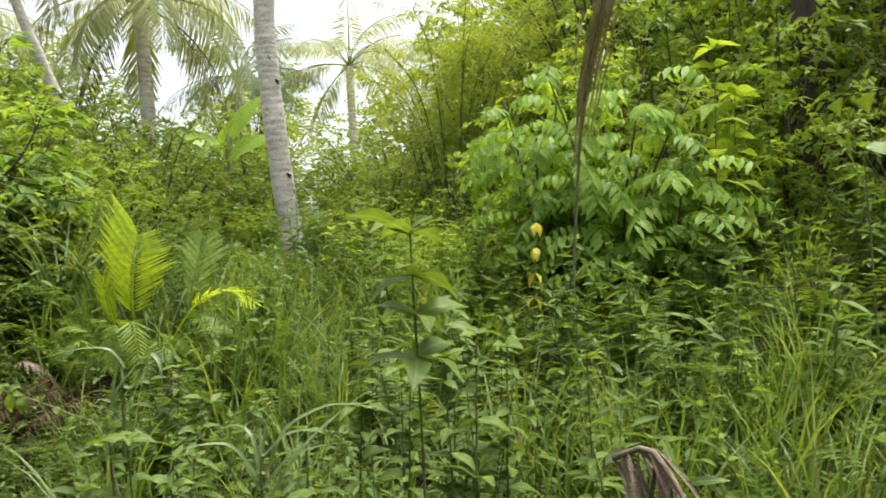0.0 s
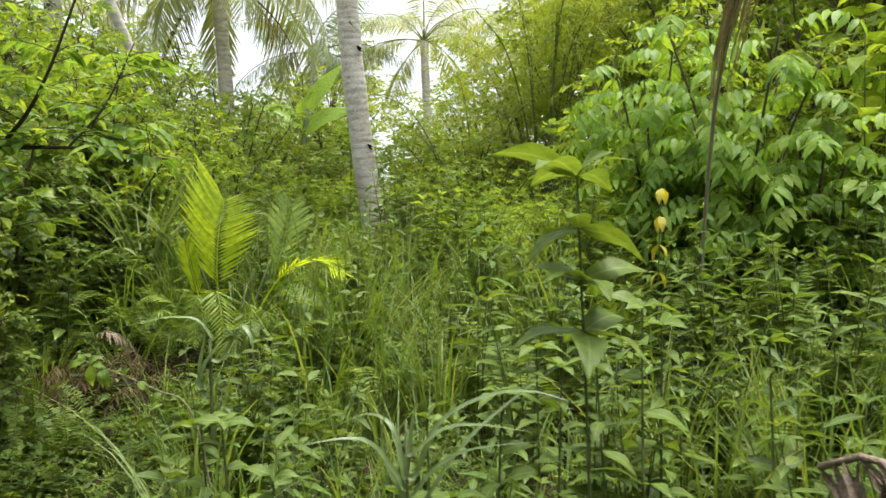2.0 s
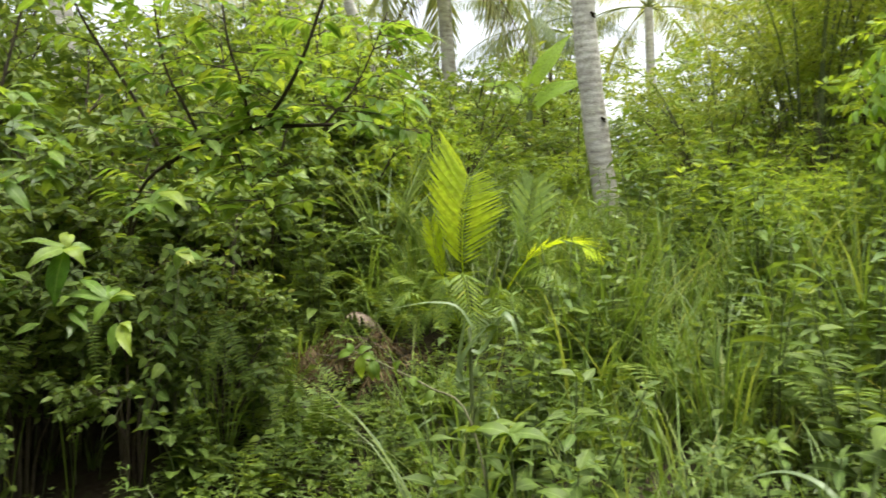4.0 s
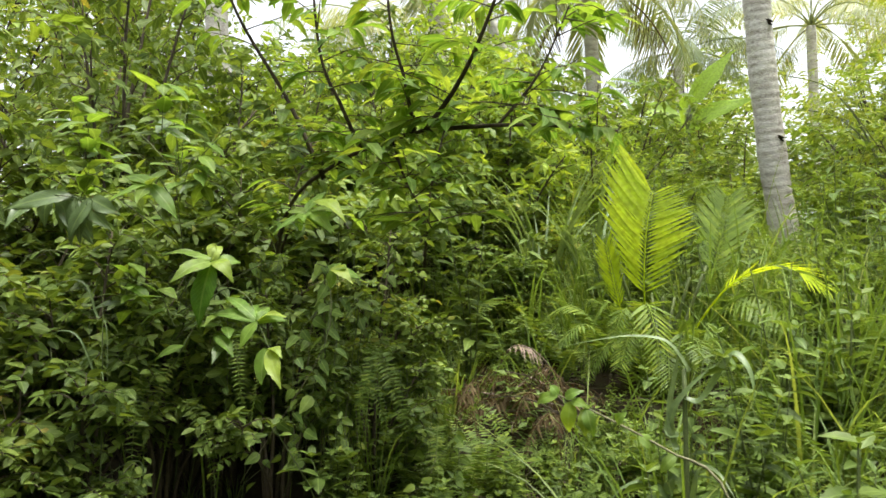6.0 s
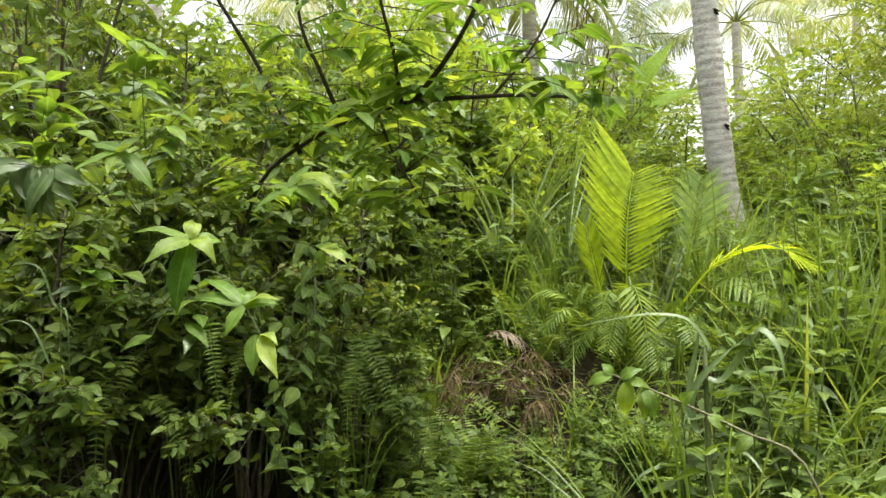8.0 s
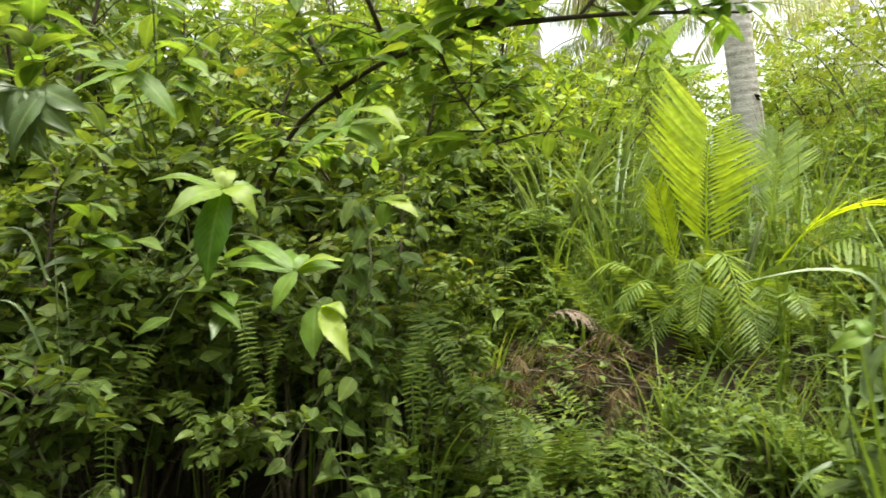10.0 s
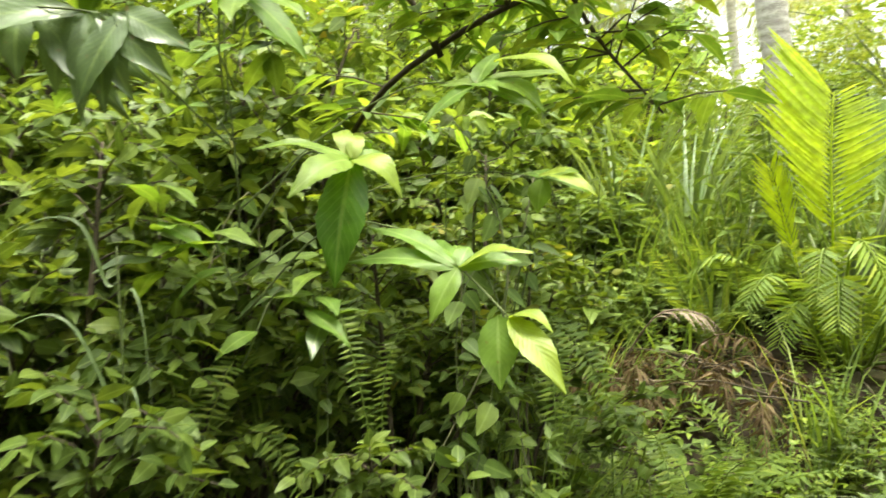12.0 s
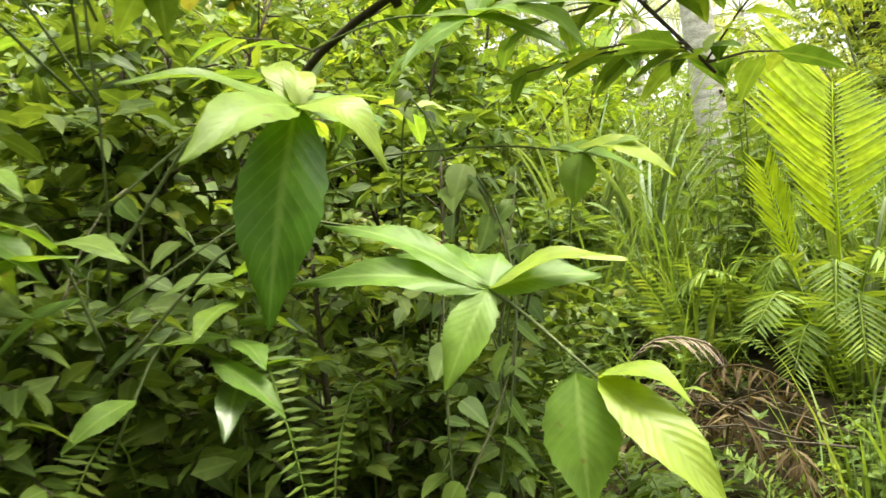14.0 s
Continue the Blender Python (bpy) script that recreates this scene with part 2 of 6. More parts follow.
def smooth(points, count):
    """A smooth curve through the points."""
    p = np.asarray(points, float)
    p = np.vstack([2 * p[0] - p[1], p, 2 * p[-1] - p[-2]])
    u = np.linspace(0, len(p) - 3 - 1e-6, count)
    i = u.astype(int)
    f = (u - i)[:, None]
    a, b, c, d = p[i], p[i + 1], p[i + 2], p[i + 3]
    return 0.5 * (2 * b + (c - a) * f + (2 * a - 5 * b + 4 * c - d) * f ** 2 + (3 * b - a - 3 * c + d) * f ** 3)


def tube(points, radii, sides=5):
    """A closed tapered tube along the points."""
    p = np.asarray(points, float)
    n = len(p)
    r = np.interp(np.linspace(0, 1, n), np.linspace(0, 1, len(np.atleast_1d(radii))), np.atleast_1d(radii))
    d = unit(np.gradient(p, axis=0))
    ref = np.where(np.abs(d[:, 2:3]) > 0.9, np.array([[1.0, 0, 0]]), np.array([[0, 0, 1.0]]))
    if np.abs(d[:, 2]).mean() > 0.6:
        ref = np.tile([[1.0, 0, 0]], (n, 1))
    a = unit(np.cross(d, ref))
    b = np.cross(d, a)
    th = np.linspace(0, 2 * np.pi, sides, endpoint=False)
    v = p[:, None] + r[:, None, None] * (np.cos(th)[None, :, None] * a[:, None] + np.sin(th)[None, :, None] * b[:, None])
    v = v.reshape(-1, 3)
    i, j = np.meshgrid(np.arange(n - 1), np.arange(sides), indexing="ij")
    k = (j + 1) % sides
    q = [(i * sides + j), (i * sides + k), ((i + 1) * sides + k), ((i + 1) * sides + j)]
    t = np.concatenate([np.stack([q[0], q[1], q[2]], -1).reshape(-1, 3), np.stack([q[0], q[2], q[3]], -1).reshape(-1, 3)])
    caps = [[0, s + 1, s] for s in range(1, sides - 1)] + [[(n - 1) * sides, (n - 1) * sides + s, (n - 1) * sides + s + 1] for s in range(1, sides - 1)]
    t = np.vstack([t, caps])
    uv = np.stack([np.tile(np.linspace(0, 1, sides), n), np.repeat(np.linspace(0, 1, n), sides)], -1)
    return v, t, uv


def leaves(p, d, up, length, width, droop=0.2, fold=0.12, rows=(0.3, 0.62, 0.88), belly=0.85):
    """Many leaf blades at once: folded along the midrib and bent down towards the tip."""
    p, d, up = np.atleast_2d(p), unit(np.atleast_2d(d)), np.atleast_2d(up)
    n = len(p)
    s = unit(np.cross(d, up))
    nn = np.cross(s, d)
    length, width, droop, fold = (np.broadcast_to(np.asarray(q, float), (n,)) for q in (length, width, droop, fold))
    us = np.array(rows)
    prof = np.sin(np.pi * us ** belly) ** 0.9
    vs, uvs = [p], [np.tile([0.5, 0.0], (n, 1))]
    for u, w in zip(us, prof):
        mid = p + d * (u * length)[:, None] - nn * (droop * u ** 2 * length)[:, None]
        side = s * (0.5 * w * width)[:, None]
        lift = nn * (fold * w * width)[:, None]
        vs += [mid - side + lift, mid, mid + side + lift]
        uvs += [np.tile([0.5 - 0.5 * w, u], (n, 1)), np.tile([0.5, u], (n, 1)), np.tile([0.5 + 0.5 * w, u], (n, 1))]
    vs.append(p + d * length[:, None] - nn * (droop * length)[:, None])
    uvs.append(np.tile([0.5, 1.0], (n, 1)))
    k = len(us)
    tri = [(0, 2, 1), (0, 3, 2)]
    for r in range(k - 1):
        a = 1 + 3 * r
        tri += [(a, a + 1, a + 4), (a, a + 4, a + 3), (a + 1, a + 2, a + 5), (a + 1, a + 5, a + 4)]
    a, tip = 1 + 3 * (k - 1), 1 + 3 * k
    tri += [(a, a + 1, tip), (a + 1, a + 2, tip)]
    per = tip + 1
    v = np.stack(vs, 1).reshape(-1, 3)
    uv = np.stack(uvs, 1).reshape(-1, 2)
    t = (np.array(tri)[None] + (np.arange(n) * per)[:, None, None]).reshape(-1, 3)
    return v, t, uv


LOW = (0.42,)
MID = (0.3, 0.62, 0.88)


def ribbons(base, lean, length, width, bend, seg=7, twist=0.0):
    """Many grass blades: strips with a crease, rising and arching over."""
    base, lean = np.atleast_2d(base), np.atleast_2d(lean)
    n = len(base)
    u = np.linspace(0, 1, seg + 1)
    out = unit(np.column_stack([lean[:, 0], lean[:, 1], np.zeros(n)]))
    a0 = np.arctan2(np.linalg.norm(lean[:, :2], axis=1), lean[:, 2])
    ang = a0[:, None] + bend[:, None] * u[None] ** 1.4
    step = length[:, None] / seg
    h = np.concatenate([np.zeros((n, 1)), np.cumsum(np.sin(ang[:, :-1]) * step, 1)], 1)
    z = np.concatenate([np.zeros((n, 1)), np.cumsum(np.cos(ang[:, :-1]) * step, 1)], 1)
    c = base[:, None] + out[:, None] * h[..., None] + np.array([0, 0, 1.0]) * z[..., None]
    s = np.column_stack([-out[:, 1], out[:, 0], np.zeros(n)])
    w = 0.5 * width[:, None] * np.clip(np.minimum(0.55 + 2 * u, 1.6 * (1.02 - u)), 0.03, 1)[None]
    nrm = np.cross(s[:, None], unit(np.gradient(c, axis=1)))
    side = s[:, None] * w[..., None]
    v = np.stack([c - side, c - nrm * (0.35 * w)[..., None], c + side], 2).reshape(-1, 3)
    uv = np.tile(np.stack([np.tile([0, 0.5, 1.0], seg + 1), np.repeat(u, 3)], -1), (n, 1))
    tri = []
    for r in range(seg):
        a = 3 * r
        tri += [(a, a + 1, a + 4), (a, a + 4, a + 3), (a + 1, a + 2, a + 5), (a + 1, a + 5, a + 4)]
    t = (np.array(tri)[None] + (np.arange(n) * 3 * (seg + 1))[:, None, None]).reshape(-1, 3)
    return v, t, uv


def strap(points, width, crease=0.3, count=16, face=(0, 0, 1)):
    """One long grass blade along a curve, creased along its middle and tapering to the tip."""
    c = smooth(points, count)
    t = unit(np.gradient(c, axis=0))
    s = unit(np.cross(t, np.asarray(face, float)))
    n = np.cross(s, t)
    u = np.linspace(0, 1, count)
    w = 0.5 * width * np.clip(np.minimum(0.5 + 2.5 * u, 2.2 * (1.01 - u)), 0.03, 1)[:, None]
    v = np.stack([c - s * w, c - n * w * crease, c + s * w], 1).reshape(-1, 3)
    uv = np.stack([np.tile([0, 0.5, 1.0], count), np.repeat(u, 3)], -1)
    tri = []
    for r in range(count - 1):
        a = 3 * r
        tri += [(a, a + 1, a + 4), (a, a + 4, a + 3), (a + 1, a + 2, a + 5), (a + 1, a + 5, a + 4)]
    return v, np.array(tri), uv


def joined(pieces):
    at, vs, ts, us = 0, [], [], []
    for v, t, u in pieces:
        vs.append(v), ts.append(t + at), us.append(u)
        at += len(v)
    return np.vstack(vs), np.vstack(ts), np.vstack(us)


def mesh_of(name, geo, material):
    v, t, uv = geo
    me = bpy.data.meshes.new(name)
    me.vertices.add(len(v))
    me.vertices.foreach_set("co", v.astype(np.float32).ravel())
    me.loops.add(3 * len(t))
    me.loops.foreach_set("vertex_index", t.astype(np.int32).ravel())
    me.polygons.add(len(t))
    me.polygons.foreach_set("loop_start", np.arange(0, 3 * len(t), 3, dtype=np.int32))
    me.polygons.foreach_set("use_smooth", np.ones(len(t), dtype=bool))
    layer = me.uv_layers.new(name="UVMap")
    layer.data.foreach_set("uv", uv[t.ravel()].astype(np.float32).ravel())
    me.materials.append(material)
    me.update(calc_edges=True)
    return me


def part(name, geo, material, parent, label=""):
    ob = new(name, geo if isinstance(geo, bpy.types.Mesh) else mesh_of(name, geo, material))
    ob.parent = parent
    if label:
        tagged(ob, label)
    return ob


def thing(name, place, label, category, group="", kind=""):
    ob = new(name)
    ob.empty_display_size = 0.1
    ob.location = place
    return tagged(ob, label, category, group, kind)


def moved(geo, m):
    m = np.array(m)
    return geo[0] @ m[:3, :3].T + m[:3, 3], geo[1], geo[2]


PATH_XY = np.array([(0.2, 0.4), (0.1, 0.7), (-0.3, 1.0), (-0.95, 1.6), (-1.2, 1.6), (-1.65, 1.9), (-2.05, 1.9), (-2.4, 2.25), (-2.6, 2.6)])  # the trodden line


def off_path(x, y):
    """How far a spot lies from the line walked."""
    a, b = PATH_XY[:-1], PATH_XY[1:]
    q = np.array([x, y])
    ab = b - a
    f = np.clip(((q - a) * ab).sum(1) / np.maximum((ab ** 2).sum(1), 1e-9), 0, 1)
    return float(np.linalg.norm(a + ab * f[:, None] - q, axis=1).min())


# ---- kinds of plants ----
def herb(rng, height, leaf_len, leaf_wid, stems=3, pairs=7, spread=0.35, rows=MID, droop=0.3, belly=0.85):
    """Upright soft stems with pairs of leaves, each pair turned against the last."""
    st, lv = [], []
    for k in range(stems):
        h = height * rng.uniform(0.7, 1.0)
        a = rng.uniform(0, 2 * np.pi)
        lean = rng.uniform(0.1, 1.0) * spread * h
        c = smooth([(0.03 * np.cos(a), 0.03 * np.sin(a), 0), (0.35 * lean * np.cos(a), 0.35 * lean * np.sin(a), 0.5 * h), (lean * np.cos(a), lean * np.sin(a), h)], 9)
        st.append(tube(c, [0.0045, 0.0018], 4))
        turn = rng.uniform(0, np.pi)
        P, D, L = [], [], []
        for i in range(pairs):
            u = 0.22 + 0.78 * (i + 0.5) / pairs
            q = c[min(int(u * 8), 7)] * (1 - (u * 8) % 1) + c[min(int(u * 8) + 1, 8)] * ((u * 8) % 1)
            turn += np.pi / 2 + rng.normal(0, 0.25)
            for s in (0, np.pi):
                if rng.random() < 0.1:
                    continue
                b = turn + s + rng.normal(0, 0.3)
                P.append(q)
                D.append((np.cos(b), np.sin(b), rng.uniform(-0.15, 0.65)))
                L.append(leaf_len * (0.55 + 0.75 * np.sin(np.pi * min(u, 0.93))) * rng.uniform(0.7, 1.25))
        for i in range(4):
            b = turn + i * np.pi / 2
            P.append(c[-1])
            D.append((np.cos(b), np.sin(b), rng.uniform(0.4, 1.2)))
            L.append(leaf_len * rng.uniform(0.4, 0.75))
        P, D, L = np.array(P), np.array(D), np.array(L)
        up = np.tile([0, 0, 1.0], (len(P), 1)) + rng.normal(0, 0.25, (len(P), 3))
        lv.append(leaves(P, D, up, L, L * leaf_wid, rng.uniform(0.5, 1.5, len(P)) * droop, rng.uniform(0.02, 0.22, len(P)), rows, belly))
    return st, lv


def grass(rng, count, length, width, bend=(0.5, 1.9), spread=0.1, lean=0.35, seg=7):
    a = rng.uniform(0, 2 * np.pi, count)
    r = spread * np.sqrt(rng.random(count))
    base = np.column_stack([r * np.cos(a), r * np.sin(a), np.full(count, -0.03)])
    b = a + rng.normal(0, 0.7, count)
    k = rng.uniform(0.03, lean, count)
    return ribbons(base, np.column_stack([k * np.cos(b), k * np.sin(b), np.ones(count)]), length * rng.uniform(0.5, 1.1, count),
                   width * rng.uniform(0.6, 1.2, count), rng.uniform(*bend, count), seg)


def pinnate(curve, leaf_len, pairs, wid=0.22, droop=0.15, first=0.15, lift=0.1, rake=0.45, rows=LOW, rng=RNG, stem=(0.004, 0.001), belly=0.7, jitter=0.1, hang=0.0, tail=0.25, across=None, sides=(-1, 1)):
    """A compound leaf or fern frond along a curve: a stalk with pairs of leaflets that shorten towards the tip."""
    c = np.asarray(curve, float)
    n = len(c)
    u = np.linspace(first, 0.985, pairs)
    x = u * (n - 1)
    i = np.minimum(x.astype(int), n - 2)
    q = c[i] + (c[i + 1] - c[i]) * (x - i)[:, None]
    t = unit(c[i + 1] - c[i])
    side = unit(np.cross(t, [0, 0, 1.0])) if across is None else unit(across - t * (t @ np.asarray(across, float))[:, None])
    up = np.cross(side, t)
    size = leaf_len * np.clip(np.minimum(0.45 + 3.0 * (u - first), 1.0) * (1 - (1 - tail) * np.clip((u - 0.45) / 0.55, 0, 1) ** 1.6), 0.1, 1)
    P, D, U, L = [], [], [], []
    for s in sides:
        d = side * s + t * (rake + 0.5 * np.clip(u - 0.75, 0, 1)[:, None]) + up * lift + rng.normal(0, jitter, q.shape) + np.array([0, 0, -hang])
        P.append(q), D.append(d), U.append(up + rng.normal(0, jitter, q.shape)), L.append(size * rng.uniform(0.88, 1.08, pairs))
    P, D, U, L = np.vstack(P), np.vstack(D), np.vstack(U), np.concatenate(L)
    return joined([tube(c, stem, 4), leaves(P, D, U, L, np.maximum(L * wid, 0.004), droop * rng.uniform(0.5, 1.5, len(L)), 0.1, rows, belly)])


def arch(rng, length, a, rise, fall, count=9):
    """A curve that rises at an angle and arches over, in direction a."""
    ang = np.linspace(rise, fall, count - 1)
    step = length / (count - 1)
    h = np.concatenate([[0], np.cumsum(np.cos(ang) * step)])
    z = np.concatenate([[0], np.cumsum(np.sin(ang) * step)])
    w = rng.normal(0, 0.03) * length * np.linspace(0, 1, count) ** 2
    return np.column_stack([h * np.cos(a) - w * np.sin(a), h * np.sin(a) + w * np.cos(a), z])


def bush(rng, height, radius, stems=12, twigs=11, per=12, leaf_len=0.09, wid=0.42, rows=LOW, droop=0.3, floor=0.15, twig=0.4, belly=0.8):
    """A shrub: stems fanning out from the base, twigs along them, leaves along the twigs."""
    made = []
    for k in range(stems):
        wood, P, D, L = [], [], [], []
        a = 2 * np.pi * (k + rng.uniform(-0.4, 0.4)) / stems
        reach = radius * rng.uniform(0.25, 1.0)
        top = height * (1.0 - 0.45 * (reach / radius) ** 2) * rng.uniform(0.75, 1.08)
        c = smooth([(0.06 * np.cos(a), 0.06 * np.sin(a), -0.05), (0.3 * reach * np.cos(a + 0.3), 0.3 * reach * np.sin(a + 0.3), 0.45 * top),
                    (0.75 * reach * np.cos(a), 0.75 * reach * np.sin(a), 0.82 * top), (reach * np.cos(a), reach * np.sin(a), top)], 10)
        wood.append(tube(c, [0.011 * height ** 0.6, 0.004], 4))
        for j in range(twigs):
            u = floor + (1 - floor) * (j + rng.random()) / twigs
            x = min(u * 9, 8.99)
            q = c[int(x)] + (c[int(x) + 1] - c[int(x)]) * (x % 1)
            b = rng.uniform(0, 2 * np.pi)
            d = unit(np.array([np.cos(b), np.sin(b), rng.uniform(-0.1, 0.8)]) + 0.45 * np.array([np.cos(a), np.sin(a), 0]))
            ln = twig * rng.uniform(0.5, 1.2) * (1.15 - 0.45 * u)
            e = q + d * ln + np.array([0, 0, -0.12 * ln])
            m = q + d * ln * 0.5 + np.array([0, 0, 0.03])
            tw = smooth([q, m, e], 4)
            wood.append(tube(tw, [0.004, 0.0015], 3))
            f = np.linspace(0.2, 1.0, per)
            xi = np.minimum((f * 3).astype(int), 2)
            pos = tw[xi] + (tw[xi + 1] - tw[xi]) * (f * 3 - xi)[:, None]
            sd = unit(np.cross(d, [0, 0, 1.0]))
            alt = np.where(np.arange(per) % 2, 1.0, -1.0)[:, None]
            P.append(pos)
            D.append(sd * alt + d * 0.6 + rng.normal(0, 0.45, (per, 3)) - np.array([0, 0, 0.2]))
            L.append(leaf_len * rng.uniform(0.55, 1.2, per))
        P, D, L = np.vstack(P), np.vstack(D), np.concatenate(L)
        up = np.tile([0, 0, 1.0], (len(P), 1)) + rng.normal(0, 0.6, (len(P), 3))
        made.append((joined(wood), leaves(P, D, up, L, L * wid * rng.uniform(0.8, 1.2, len(P)), droop * rng.uniform(0.3, 1.6, len(P)), rng.uniform(0, 0.2, len(P)), rows, belly)))
    return made


def wide_leaf(base, tip, up, width, sag=0.08, curl=0.0, rows=14, belly=0.8, teeth=0.04, pleat=0.0012):
    """One large leaf with a toothed edge, a sunk midrib and pleats between its side veins."""
    base, tip = np.array(base, float), np.array(tip, float)
    ln = np.linalg.norm(tip - base)
    d = unit(tip - base)
    s = unit(np.cross(d, np.array(up, float)))
    n = np.cross(s, d)
    u = np.linspace(0, 1, rows + 1)
    across = np.linspace(-1, 1, 7)
    w = width * 0.5 * np.sin(np.pi * np.clip(u, 0, 1) ** belly) ** 0.85
    w = w * (1 - 0.45 * np.clip((u - 0.6) / 0.4, 0, 1))
    w0 = w
    w = w * (1 + teeth * np.where(np.arange(rows + 1) % 2, 1, -1)) + 0.0015
    v, uv = [], []
    for i in range(rows + 1):
        mid = base + d * u[i] * ln + n * (sag * ln * np.sin(np.pi * u[i]) - curl * ln * u[i] ** 3)
        for a in across:
            lift = 0.22 * abs(a) ** 1.3 * w0[i] - 0.10 * a * a * w0[i] + pleat * ln * np.cos(np.pi * i) * abs(a) * (1 - abs(a)) * 2
            wave = 0.02 * ln * math.sin(9 * u[i] + 3 * a + 40 * base[0]) * abs(a)
            v.append(mid + s * a * w[i] + n * (lift + wave))
            uv.append((0.5 + 0.5 * a, u[i]))
    t = []
    for i in range(rows):
        for j in range(6):
            a = i * 7 + j
            t += [(a, a + 1, a + 8), (a, a + 8, a + 7)]
    return np.array(v), np.array(t), np.array(uv)


def frond(rng, curve, leaflet, pairs, wid=0.05, hang=0.5, stem=(0.03, 0.006), first=0.18, rows=MID, droop=0.25, rake=0.6, lift=0.0, jitter=0.08):
    return pinnate(curve, leaflet, pairs, wid, droop, first, lift, rake, rows, rng, stem, 0.6, jitter, hang, 0.35)


def set_down(x, y, z=0.0, turn=0.0, size=1.0, tip=0.0, tall=1.0):
    return pose(x, y, float(ground_height(x, y)) + z, tip, 0, math.degrees(turn)) @ Matrix.Diagonal((size, size, size * tall, 1))


# ---- the ground: one sheet to the horizon ----
def make_ground():
    gx = np.concatenate([[-400, -150, -60, -30], np.linspace(-16, 12, 113), [30, 60, 150, 400]])
    gy = np.concatenate([[-300, -100, -40, -15], np.linspace(-6, 22, 113), [30, 45, 80, 160, 400]])
    X, Y = np.meshgrid(gx, gy)
    Z = ground_height(X, Y)
    v = np.column_stack([X.ravel(), Y.ravel(), Z.ravel()])
    w, h = len(gx), len(gy)
    i, j = np.meshgrid(np.arange(h - 1), np.arange(w - 1), indexing="ij")
    a = (i * w + j).ravel()
    t = np.vstack([np.column_stack([a, a + 1, a + w + 1]), np.column_stack([a, a + w + 1, a + w])])
    ob = new("ground", mesh_of("ground", (v, t, v[:, :2]), M_SOIL))
    tagged(ob, "dark soil slope covered with leaf litter", "ground", kind="structure")


make_ground()


# ---- the coconut palms ----
def palm_trunk(points, r0, r1, sides=24, ring=0.07):
    c = smooth(points, 60)
    total = np.linalg.norm(np.diff(c, axis=0), axis=1).sum()
    n = max(int(total / ring) * 4, 40)
    c = smooth(points, n)
    u = np.linspace(0, 1, n)
    s = u * total
    r = r0 + (r1 - r0) * u ** 0.7 + 0.45 * r0 * np.exp(-s / 0.22)
    saw = (s / ring + 0.35 * np.sin(s * 2.3)) % 1.0
    r = r * (1 + 0.06 * (saw - 0.5)) + 0.004 * np.sin(s * 5.1)
    return tube(c, r, sides)


def palm_crown(rng, parent, top, count, length, leaflet, material, pairs=60, low=-0.9, dead=0):
    for k in range(count):
        a = 2.39996 * k + rng.uniform(-0.2, 0.2)
        f = k / max(count - 1, 1)
        rise = 1.35 - 1.5 * f + rng.uniform(-0.1, 0.1)
        ln = length * rng.uniform(0.85, 1.1)
        c = arch(rng, ln, a, rise, rise + low - 0.5 * (1 - f), 13)
        ob = part("frond", frond(rng, c, leaflet, pairs, 0.045, 0.55 + 0.5 * f, (0.028, 0.005)), material, parent)
        ob.location = top
    for k in range(dead):
        a = 2.1 * k + 0.6
        c = arch(rng, length * 0.9, a, -0.3, -1.5, 11)
        ob = part("withered_frond", frond(rng, c, leaflet * 0.8, 40, 0.04, 1.2, (0.025, 0.005)), M_DEADLEAF, parent, "brown withered hanging frond")
        ob.location = top


def coconut_palm(points, r0, r1, label, count=14, length=3.2, leaflet=0.75, material=None, seed=1, group="coconut palms", low=-0.9, dead=0, ring=0.09, pairs=60, notches=()):
    rng = np.random.default_rng(seed)
    p = np.array(points, float)
    ob = thing("coconut_palm", p[0], label, "palm tree", group)
    part("trunk", palm_trunk(p - p[0], r0, r1, 24 if notches else 12, ring), M_TRUNK, ob, "ringed pale grey trunk")
    palm_crown(rng, ob, p[-1] - p[0], count, length, leaflet, material or M_PALM, pairs, low, dead)
    for q in notches:
        g = leaves([(0, 0, 0), (0, 0, 0)], [(0.2, 0, 0.04), (0.2, 0, -0.05)], [(0, 0, 1), (0, 0, 1)], 0.09, 0.09, 0.1, 0.4, MID)
        n = part("notch", moved(g, np.eye(4)), M_NOTCH, ob, "dark climbing notch cut in the bark")
        n.location = np.array(q) - p[0]
    return ob


coconut_palm([(-2.2, 10.45, 1.35), (-2.312, 10.277, 1.86), (-2.419, 10.041, 2.855), (-2.487, 9.793, 3.92), (-2.495, 9.56, 4.944), (-2.3, 9.1, 7.0), (-1.9, 8.9, 10.5)],
             0.165, 0.12, "slender pale grey ringed coconut palm leaning slightly", 14, 3.4, 0.8, None, 3, notches=[(-2.42, 9.72, 3.92), (-2.345, 9.98, 2.75), (-2.50, 9.62, 4.2)], ring=0.11)
coconut_palm([(-6.5, 15.6, 2.3), (-6.55, 15.2, 4.5), (-6.6, 14.8, 7.0)], 0.17, 0.13, "coconut palm with pale drooping fronds behind the bushes", 17, 3.4, 0.9, M_PALM, 11, low=-1.6, dead=2)
coconut_palm([(-7.0, 22.6, 2.9), (-7.0, 22.4, 5.5), (-7.05, 22.3, 7.6)], 0.16, 0.12, "distant coconut palm with dark green fronds", 15, 3.0, 0.8, M_PALMD, 12, low=-1.0)
coconut_palm([(-3.5, 23.4, 3.0), (-3.7, 23.1, 5.5), (-3.8, 22.9, 8.0)], 0.16, 0.12, "distant coconut palm with arching grey-green fronds", 15, 3.2, 0.8, M_PALM, 13, low=-1.2)
